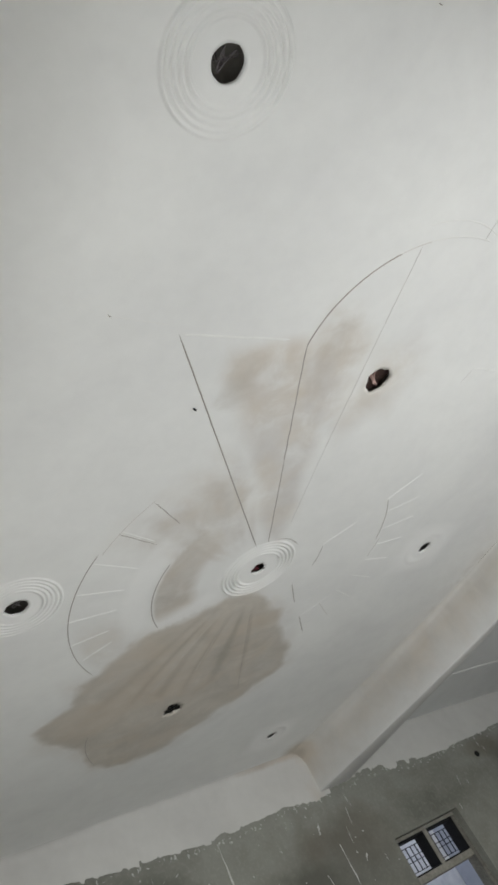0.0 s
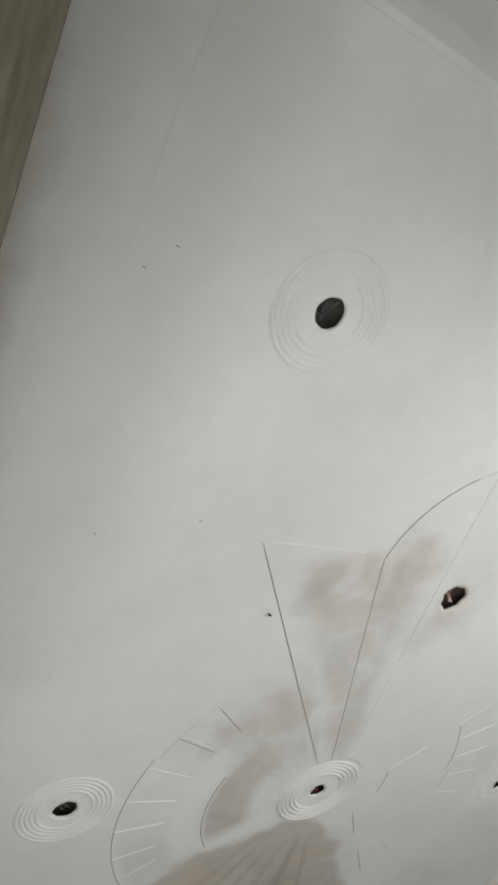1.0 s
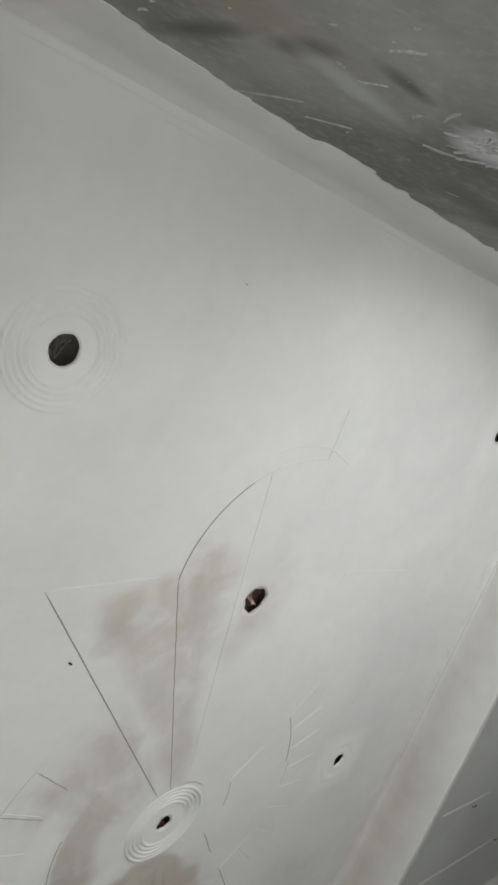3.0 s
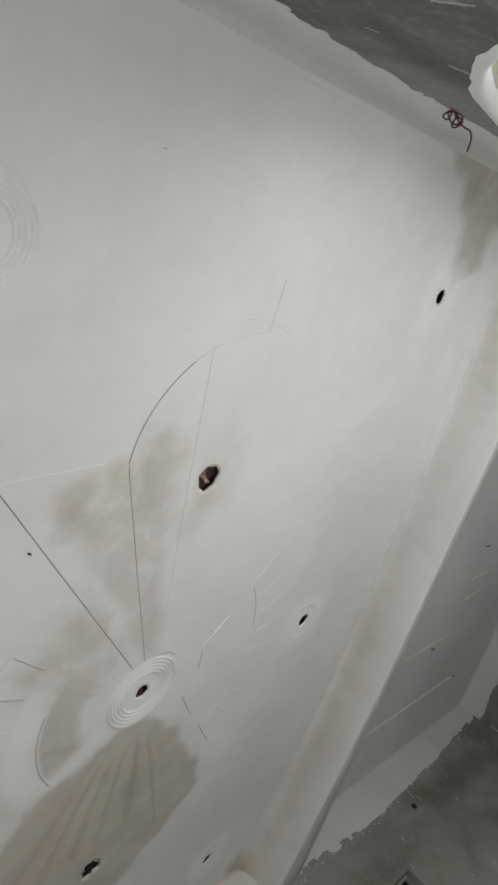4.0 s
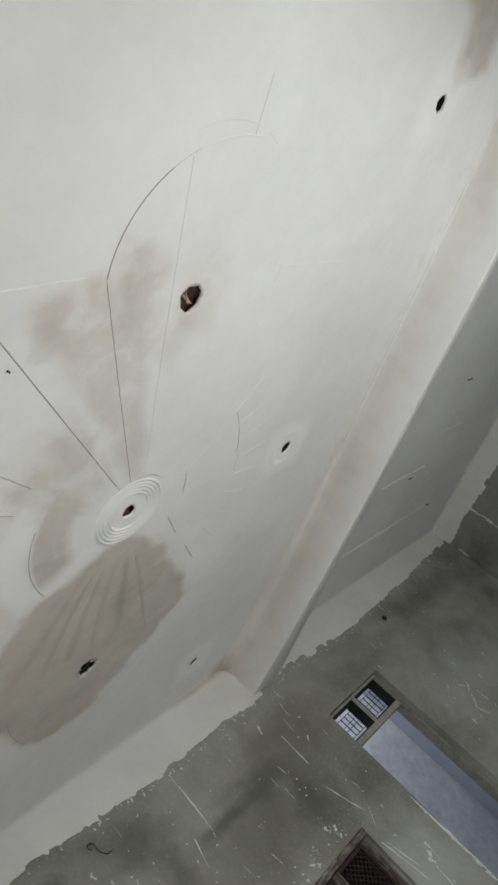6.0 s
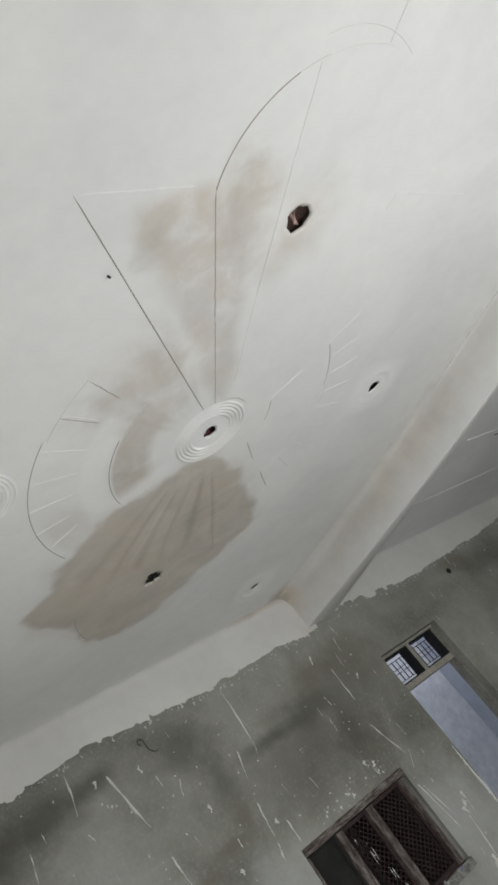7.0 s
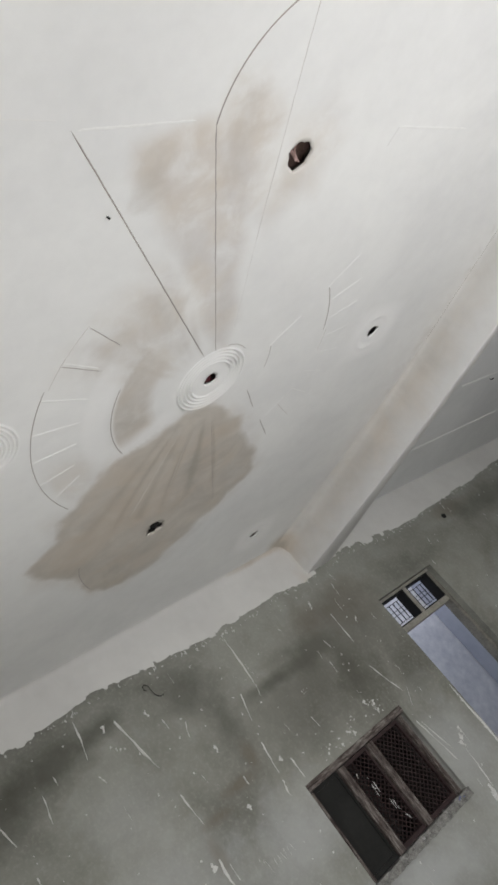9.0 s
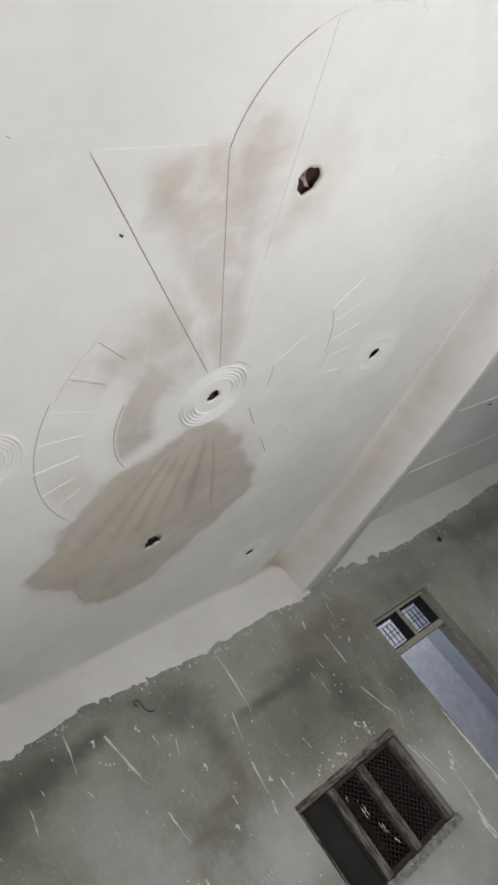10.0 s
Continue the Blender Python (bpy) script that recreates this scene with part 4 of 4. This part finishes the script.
def build_splashes():
    bm = bmesh.new()
    random.seed(7)
    for u, z, u1, z1, w in ((0.82, 3.1, 0.81, 2.56, 0.022), (0.63, 2.53, 0.56, 2.28, 0.016), (-0.21, 2.89, -0.22, 2.82, 0.03), (-0.12, 2.74, -0.12, 2.64, 0.016), (0.04, 2.61, -0.01, 2.48, 0.014),
                            (0.14, 2.31, 0.12, 2.24, 0.03), (-0.49, 2.95, -0.37, 2.42, 0.026), (-0.77, 3.13, -0.83, 2.8, 0.017), (-0.82, 2.64, -0.79, 2.56, 0.014), (-1.25, 2.76, -1.28, 2.54, 0.014),
                            (-0.34, 2.15, -0.31, 1.86, 0.018), (0.52, 2.09, 0.48, 1.8, 0.019), (0.66, 1.84, 0.66, 1.64, 0.018), (0.2, 1.96, 0.19, 1.88, 0.02), (0.47, 1.74, 0.45, 1.6, 0.02),
                            (0.81, 2.53, 0.78, 2.42, 0.008), (-1.7, 3.13, -1.57, 2.55, 0.019), (-1.81, 2.81, -1.86, 2.6, 0.018), (-1.92, 2.65, -1.92, 2.54, 0.018), (-2.29, 2.57, -2.28, 2.5, 0.02),
                            (-1.54, 2.29, -1.54, 2.18, 0.016), (-0.71, 1.57, -0.69, 1.45, 0.022), (-0.36, 1.59, -0.36, 1.28, 0.024), (-0.31, 1.51, -0.3, 1.37, 0.01), (2.0, 2.68, 2.0, 2.31, 0.016),
                            (1.88, 2.92, 1.85, 2.82, 0.026), (2.23, 2.52, 2.2, 2.45, 0.018), (1.72, 2.5, 1.74, 2.39, 0.01), (1.62, 2.3, 1.61, 2.17, 0.008), (1.96, 2.04, 2.09, 1.65, 0.014), (2.15, 1.66, 2.06, 1.5, 0.008),
                            (1.97, 1.37, 2.07, 0.88, 0.018), (2.02, 1.34, 2.1, 0.98, 0.012), (2.22, 0.9, 2.18, 0.52, 0.02), (2.15, 0.56, 2.17, 0.2, 0.05), (2.12, 0.5, 2.13, 0.26, 0.03), (2.6, 1.42, 2.6, 0.1, 0.03)):
        splash(bm, u, z, u1, z1, w * 1.1)
    for u, z, w in ((1.64, 1.8, 0.045), (1.72, 1.75, 0.045), (1.71, 1.67, 0.035), (2.32, 1.06, 0.05), (2.27, 1.0, 0.06), (2.23, 0.95, 0.06), (1.29, 1.69, 0.035), (1.34, 1.65, 0.04), (1.16, 1.64, 0.03),
                    (0.58, 1.88, 0.045), (0.09, 1.74, 0.045), (-0.43, 1.57, 0.06), (-0.6, 2.94, 0.05), (-0.62, 2.78, 0.02), (-0.59, 2.74, 0.025), (-0.56, 2.72, 0.022), (-0.53, 2.71, 0.02), (1.0, 1.66, 0.022)):
        splash(bm, u, z + w * 0.6, u + random.uniform(-0.01, 0.01), z - w * 0.6, w)
    for _ in range(340):
        u, z = random.uniform(-2.6, 2.55), random.uniform(0.4, 3.1)
        if WIN[0] - 0.05 < u < WIN[1] + 0.05 and WIN[2] - 0.05 < z < WIN[3] + 0.05:
            continue
        if random.random() < 0.12:
            ln = random.uniform(0.05, 0.2)
            splash(bm, u, z, u + random.uniform(-0.2, 0.2) * ln, z - ln, random.uniform(0.004, 0.009), 0.002)
        else:
            w = random.choice((0.005, 0.006, 0.008, 0.01, 0.014, 0.02))
            splash(bm, u, z, u + random.uniform(-0.01, 0.01), z - w, w, 0.002)
    for _ in range(34):
        u, z = random.uniform(3.6, 6.3), random.uniform(0.8, 3.05)
        ln = random.choice((0.012, 0.02, 0.03, 0.06, 0.1))
        splash(bm, u, z, u + random.uniform(-0.35, 0.35) * ln, z - ln, random.uniform(0.008, 0.018), 0.002)
    for k in range(16):
        z = 0.2 + 0.08 * k + random.uniform(-0.02, 0.02)
        splash(bm, 2.585, z, 2.59, z - random.uniform(0.03, 0.12), random.uniform(0.008, 0.03), 0.003)
    for _ in range(26):
        u, z = random.gauss(1.3, 0.3), random.uniform(1.61, 1.78)
        w = random.choice((0.006, 0.009, 0.013, 0.022))
        splash(bm, u, z, u + random.uniform(-0.012, 0.012), z - w, w, 0.002)
    # crumbs under the torn band
    for _ in range(190):
        u = random.uniform(-2.3, 6.2)
        low = float(np.interp(u, (-2.2, -1.5, -0.5, 0.0, 0.6, 0.85, 1.7, 2.2, 2.7, 3.6, 4.2, 6.2), (3.2, 3.23, 3.21, 3.19, 3.15, 3.12, 3.15, 3.13, 3.18, 3.08, 3.1, 3.15)))
        w = random.choice((0.006, 0.009, 0.013, 0.02))
        z = low - abs(random.gauss(0, 0.03))
        splash(bm, u, z, u + random.uniform(-0.02, 0.02), z - w * 1.3, w, 0.003)
    # a chalk scribble nobody can read
    for k in range(6):
        u = 0.02 + 0.035 * k
        splash(bm, u, 1.33 + 0.01 * (k % 2), u + 0.012 * (k % 3 - 1), 1.26, 0.006, 0.0015)
    # the cluster beside the doorway
    for _ in range(22):
        u, z = random.gauss(4.25, 0.3), random.gauss(1.65, 0.28)
        ln = random.choice((0.02, 0.03, 0.05, 0.09, 0.17))
        splash(bm, u, z, u + random.uniform(-1.2, 1.2) * ln, z - ln, random.uniform(0.006, 0.024), 0.002)
    ob = part("plaster_splash", bm, SPLASH)
    ob.location = (0, NORTH - 0.001, 0)
    tagged(ob, "dried white plaster splashes on the grey wall", "splash", kind="stuff")
    bm = bmesh.new()
    for x, z, x1, z1, w in ((-1.86, 2.9, -1.85, 2.84, 0.03), (-1.85, 2.7, -1.84, 2.68, 0.04), (-1.82, 2.58, -1.81, 2.53, 0.06), (-1.8, 2.67, -1.8, 2.62, 0.03), (-1.76, 2.96, -1.76, 2.86, 0.03), (-1.72, 3.25, -1.67, 3.14, 0.05), (-1.62, 3.14, -1.62, 3.1, 0.04),
                            (-1.65, 3.04, -1.65, 3.02, 0.04), (-1.21, 3.3, -1.17, 3.02, 0.03), (-1.06, 3.12, -1.01, 2.98, 0.018), (-1.85, 2.42, -1.85, 2.33, 0.06), (-1.41, 2.69, -1.38, 2.69, 0.03), (-1.92, 2.76, -1.9, 2.72, 0.03),
                            (-1.85, 2.66, -1.83, 2.58, 0.02), (-1.91, 3.0, -1.9, 2.93, 0.02), (-1.32, 2.7, -1.3, 2.63, 0.03), (-0.96, 2.77, -0.89, 2.7, 0.06), (-0.89, 2.71, -0.88, 2.62, 0.05), (-1.46, 2.51, -1.45, 2.43, 0.04), (-0.24, 2.83, -0.17, 2.79, 0.03)):
        splash(bm, -x, z, -x1, z1, w * 0.36)
    for _ in range(18):
        x, z = random.gauss(-1.02, 0.09), random.gauss(2.58, 0.06)
        splash(bm, -x, z, -x + random.uniform(-0.06, 0.06), z - random.uniform(0.03, 0.12), random.uniform(0.006, 0.022))
    for _ in range(45):
        x, z = random.uniform(-2.6, 1.4), random.uniform(2.3, 3.12)
        ln = random.choice((0.008, 0.012, 0.02, 0.03, 0.05, 0.08))
        if z < 1.9 + 1.2 * math.sqrt(max(0, 1 - ((x - 1.2) / 1.9) ** 2)) and x > -0.7:
            continue
        splash(bm, -x, z, -x + random.uniform(-0.5, 0.5) * ln, z - ln * 0.4, random.uniform(0.003, 0.011), 0.002)
    # two nail holes; black tube ends imitate their dark insides
    for x, z in ((-1.85, 2.705), (-1.84, 2.555)):
        b = bmesh.new()
        tube(b, [(x, south(x) - 0.01, z), (x, south(x) + 0.001, z), (x + 0.001, south(x) + 0.003, z - 0.001)], 0.0045, 8)
        tagged(part("nail_hole", b, BLACK_WIRE), "small nail hole in the dark cement wall, drawn as a black tube end", "plug", "plugs in the dark wall")
    ob = part("plaster_splash", bm, DULL_SPLASH)
    ob.matrix_world = Matrix.Translation((0, south(0) + 0.001, 0)) @ Matrix.Rotation(math.pi + math.atan(0.043), 4, 'Z')
    tagged(ob, "dried white plaster splashes on the dark wall", "splash", kind="stuff")


build_splashes()


def build_east_splashes():
    bm = bmesh.new()
    random.seed(21)
    for y, z, y1, z1, w in ((2.6, 3.15, 2.57, 2.92, 0.035), (2.57, 2.92, 2.58, 2.71, 0.05), (2.58, 2.7, 2.56, 2.48, 0.04), (1.53, 3.07, 1.51, 2.98, 0.03), (3.27, 2.94, 3.27, 2.76, 0.025)):
        splash(bm, -y, z, -y1, z1, w)
    for _ in range(24):
        v, z = random.uniform(-3.2, -0.2), random.uniform(2.2, 3.05)
        ln = random.choice((0.015, 0.03, 0.05, 0.1))
        splash(bm, v, z, v + random.uniform(-0.4, 0.4) * ln, z - ln, random.uniform(0.006, 0.014), 0.002)
    ob = part("plaster_splash", bm, SPLASH)
    ob.matrix_world = Matrix.Translation((EAST - 0.001, 0, 0)) @ Matrix.Rotation(radians(-90), 4, 'Z')
    tagged(ob, "dried white plaster splashes on the dark side wall", "splash", kind="stuff")


build_east_splashes()


# ---- loose cables ----
def build_cables():
    bm = bmesh.new()
    random.seed(4)
    loops = [(0.41, -3.385, 3.2), (0.47, -3.375, 3.195), (0.55, -3.37, 3.2), (0.47, -3.362, 3.19), (0.445, -3.335, 3.2), (0.495, -3.33, 3.205), (0.5, -3.36, 3.195), (0.46, -3.35, 3.19), (0.53, -3.325, 3.2),
             (0.59, -3.33, 3.205), (0.61, -3.355, 3.2), (0.57, -3.37, 3.195), (0.545, -3.36, 3.2), (0.6, -3.345, 3.19), (0.575, -3.315, 3.2), (0.545, -3.318, 3.205), (0.55, -3.35, 3.2), (0.52, -3.37, 3.2),
             (0.6, -3.34, 3.205), (0.66, -3.33, 3.2), (0.71, -3.327, 3.2), (0.75, -3.305, 3.205), (0.748, -3.28, 3.2), (0.738, -3.235, 3.195)]
    pts = []
    for a, b, c, d in zip([loops[0]] + loops, loops, loops[1:], loops[2:] + [loops[-1]]):
        a, b, c, d = Vector(a), Vector(b), Vector(c), Vector(d)
        for q in (0.0, 0.25, 0.5, 0.75):
            pts.append(0.5 * (2 * b + (c - a) * q + (2 * a - 5 * b + 4 * c - d) * q * q + (3 * b - a - 3 * c + d) * q ** 3))
    tube(bm, pts, 0.004, 6)
    ob = part("cable_bundle", bm, RED_WIRE, smooth=True)
    tagged(ob, "tangle of dark red cable hanging from the wall's top", "cable")
    bm = bmesh.new()
    pts = [(-0.12 + 0.13 * t + 0.012 * math.sin(t * 9), NORTH - 0.015 - 0.01 * math.sin(t * 5), 3.06 - 0.16 * t + 0.03 * math.sin(t * 7)) for t in [i / 20 for i in range(21)]]
    pts = [(-0.1 + 0.025 * math.cos(k), NORTH - 0.012, 3.05 + 0.03 * math.sin(k)) for k in (4.5, 3.5, 2.5, 1.5, 0.5)] + pts[2:]
    tube(bm, pts, 0.0032, 6)
    ob = part("wire_stub", bm, BLACK_WIRE, smooth=True)
    tagged(ob, "short bent black wire sticking out of the grey wall", "wire")


build_cables()


# ---- a nail left in the ceiling, and grey specks drawn the same way ----
def build_nail(x, y, size):
    bm = bmesh.new()
    tube(bm, [(x, y, CEIL + 0.01), (x + 0.004, y + 0.002, CEIL - 0.006), (x + 0.01, y + 0.003, CEIL - 0.01)], size, 7)
    ob = part("nail", bm, BLACK_WIRE if size > 0.004 else GROOVE_SHADE)
    tagged(ob, "dark nail or grey speck in the white ceiling, drawn as a bent nail", "nail", "nails in the ceiling")


for x, y, size in ((-0.936, -1.237, 0.005), (-1.455, -1.66, 0.0017), (-1.92, -2.59, 0.0015), (-1.995, -2.5, 0.0015), (-1.83, -1.54, 0.0015), (-0.66, -2.926, 0.0014)):
    build_nail(x, y, size)


# darker tone for the thin line along the beam's fold
SEAM = simple("darker_seam", (0.46, 0.435, 0.4), (0.36, 0.34, 0.31), 6)


# ---- fold lines where ceiling meets beam and south wall ----
def build_folds():
    bm = bmesh.new()
    ridge(bm, [(beam_x(y) - 0.022 + 0.004 * noise.noise(Vector((y * 3, 1, 0))), y) for y in [-3.3 + 0.05 * i for i in range(80)]], 0.0065, 0.002)
    part("faint_line", bm, SEAM, ceiling, "faint uneven seam along the beam")
    bm = bmesh.new()
    for off, x0, x1 in ((0.05, -2.0, 1.2), (0.08, -1.7, 0.4), (0.11, -1.2, -0.4)):
        ridge(bm, [(x, south(x) + off + 0.006 * noise.noise(Vector((x * 2, off * 50, 0)))) for x in [x0 + (x1 - x0) * i / 50 for i in range(51)]], 0.022, 0.0005)
    part("trowel_line", bm, SOFT_SEAM, ceiling, "long trowel marks along the south edge")


build_folds()


def bay_z(x):
    return BAY + 0.06 - 0.14 * (x - 2.6) / 4.1


# ---- things on the side bay's ceiling ----
def build_bay_marks():
    bm = bmesh.new()
    for x0, y0, x1, y1, w in ((3.8, 1.37, 4.72, 1.38, 0.02), (3.5, 2.36, 5.52, 2.34, 0.012), (4.65, 0.57, 5.05, 0.58, 0.022), (4.72, 0.87, 5.12, 0.85, 0.02)):
        n = 20
        rows = []
        for i in range(n + 1):
            t = i / n
            x, y = x0 + (x1 - x0) * t, y0 + (y1 - y0) * t
            ww = w * random.uniform(0.5, 1.0) * (0.4 if i in (0, n) else 1)
            z = bay_z(x) - 0.012
            rows.append([bm.verts.new((x, y - ww, z + 0.006)), bm.verts.new((x, y, z - 0.003)), bm.verts.new((x, y + ww, z + 0.006))])
        for a, b in zip(rows, rows[1:]):
            bm.faces.new((a[0], b[0], b[1], a[1]))
            bm.faces.new((a[1], b[1], b[2], a[2]))
    part("chalk_mark", bm, CHALK, bpy.data.objects["ceiling_east"], "white plaster smears")
    for x, y in ((4.63, 0.13), (4.41, 1.46), (5.54, 2.35), (4.6, -1.24), (5.76, 0.02)):
        b = bmesh.new()
        z = bay_z(x)
        tube(b, [(x, y, z + 0.02), (x, y, z - 0.018), (x + 0.006, y - 0.012, z - 0.03), (x + 0.012, y - 0.034, z - 0.034)], 0.006, 6)
        tagged(part("ceiling_hook", b, BLACK_WIRE, smooth=True), "small dark bent iron hook in the bay ceiling", "hook", "hooks in the bay ceiling")


build_bay_marks()


# a hole in the wall; a black ring and disc imitate its dark inside
def build_wall_hole():
    b = bmesh.new()
    seg = 20
    rings = []
    for r, y in ((0.034, 0.001), (0.034, -0.006), (0.024, -0.006), (0.024, -0.001)):
        rings.append([b.verts.new((4.33 + r * math.cos(k * math.tau / seg), NORTH + y, 2.9 + r * math.sin(k * math.tau / seg))) for k in range(seg)])
    for p, q in zip(rings, rings[1:]):
        for k in range(seg):
            b.faces.new((p[k], p[(k + 1) % seg], q[(k + 1) % seg], q[k]))
    b.faces.new(rings[-1])
    tagged(part("wall_hole", b, BLACK_WIRE), "dark hole in the grey wall, drawn as a black ring and disc", "conduit")


build_wall_hole()


# ---- what shows in the lamp holes ----
PINK_CABLE = simple("pinkish_cable", (0.60, 0.42, 0.38), (0.30, 0.19, 0.17), 40, 0.5)
DUSTY_WIRE = simple("dusty_cable", (0.16, 0.14, 0.145), (0.03, 0.027, 0.027), 60, 0.6)


def build_hole_cable(x, y, r, mat, mat_label, seed, thick=0.004):
    """A loose tangle of cable that wanders inside the hole."""
    rng = random.Random(seed)
    b = bmesh.new()
    knots = [Vector((x + rng.uniform(-r, r), y + rng.uniform(-r, r), CEIL + rng.uniform(0.006, 0.05))) for _ in range(11)]
    pts = []
    for p, q, u, w in zip([knots[0]] + knots, knots, knots[1:], knots[2:] + [knots[-1]]):
        for t in (0.0, 0.2, 0.4, 0.6, 0.8):
            pts.append(0.5 * (2 * q + (u - p) * t + (2 * p - 5 * q + 4 * u - w) * t * t + (3 * q - p - 3 * u + w) * t ** 3))
    tube(b, pts, thick, 6)
    tagged(part("cable_coil", b, mat, smooth=True), "tangle of " + mat_label + " cable tucked in a lamp hole", "cable", "cable tangles in the lamp holes")


build_hole_cable(0.0, 0.0, 0.034, RED_WIRE, "dark red", 3)
build_hole_cable(-0.042, 1.54, 0.045, BLACK_WIRE, "black", 5)
build_hole_cable(-1.322, -2.549, 0.04, DUSTY_WIRE, "dusty grey", 8, 0.003)
build_hole_cable(-1.454, 0.011, 0.04, DUSTY_WIRE, "dusty grey", 9, 0.003)


def build_conduit_strand(k):
    """One of the short ribbed conduit ends that curve up side by side into the ragged hole."""
    b = bmesh.new()
    x, y, turn = ((0.035, -1.43, 0.75), (0.062, -1.45, 1.1), (0.1, -1.44, 1.35))[k]
    c, sn = math.cos(turn), math.sin(turn)
    pts = []
    for i in range(15):
        t = i / 14 - 0.5
        bow = 0.022 * (1 - 4 * t * t) * (1 if k else -0.6)
        pts.append((x + 0.13 * t * c - bow * sn, y + 0.13 * t * sn + bow * c, CEIL + 0.014 + 0.03 * math.cos(2.6 * t) + 0.004 * k))
    tube(b, pts, 0.0048, 7)
    tagged(part("conduit_strand", b, PINK_CABLE, smooth=True), "pinkish cable strand curving up into a ragged lamp hole", "cable", "cable strands in the ragged hole")


for k in range(3):
    build_conduit_strand(k)


# ---- paint marks on the window ----
def build_window_marks():
    bm = bmesh.new()
    for u, z, u1, z1, w in ((1.17, 1.24, 1.165, 1.12, 0.012), (1.2, 1.25, 1.195, 1.14, 0.011), (1.165, 1.185, 1.2, 1.19, 0.011), (1.23, 1.05, 1.225, 0.95, 0.011), (1.25, 1.03, 1.25, 0.93, 0.011),
                            (1.27, 0.88, 1.29, 0.82, 0.014), (1.11, 1.38, 1.1, 1.34, 0.014), (1.18, 1.3, 1.18, 1.285, 0.008)):
        splash(bm, u, z, u1, z1, w)
    ob = part("paint_mark", bm, SPLASH, bpy.data.objects["window_1"], "white paint dabs on the lattice")
    ob.location = (0, 0.038, 0)
    bm = bmesh.new()
    for _ in range(22):
        u = random.uniform(0.66, 1.86)
        splash(bm, u, 0.665 + random.uniform(-0.03, 0.02), u + random.choice((0.008, 0.02, 0.06)), 0.645 + random.uniform(-0.02, 0.01), random.choice((0.006, 0.01, 0.03)), 0.003)
    ob = part("plaster_crumb", bm, DULL_SPLASH, bpy.data.objects["window_1"], "white plaster crumbs on the sill")
    ob.location = (0, -0.034, 0)
    bm = bmesh.new()
    for _ in range(4):
        u = random.uniform(1.74, 1.83)
        splash(bm, u, 0.66 + random.uniform(-0.02, 0.03), u + random.uniform(0.01, 0.04), 0.645 + random.uniform(-0.01, 0.01), random.uniform(0.03, 0.05), 0.003)
    ob = part("paint_smear", bm, BLUE_PAINT, bpy.data.objects["window_1"], "blue paint smears on the sill")
    ob.location = (0, -0.034, 0)


build_window_marks()


# ---- rubble that shows through the two rough lamp holes ----
def build_rubble(x, y, w, mat, label, category, name):
    rng = random.Random(int(abs(x) * 1000) + 3)
    b = bmesh.new()
    bmesh.ops.create_icosphere(b, subdivisions=3, radius=1.0)
    for v in b.verts:
        k = 1 + 0.22 * noise.noise(v.co * 2.1) + 0.1 * noise.noise(v.co * 6)
        v.co = Vector((x + v.co.x * w * k, y + v.co.y * w * 0.8 * k, CEIL + 0.08 + max(-0.022, v.co.z * 0.04 * k)))
    tagged(part(name, b, mat), label, category)


build_rubble(0.07, -1.42, 0.14, PINK_BRICK, "broken pinkish brick behind a ragged lamp hole", "brick", "brick_fragment")
build_rubble(-0.07, 1.52, 0.05, CEMENT_BROWN, "lump of brown mortar behind a ragged lamp hole", "mortar", "mortar_lump")
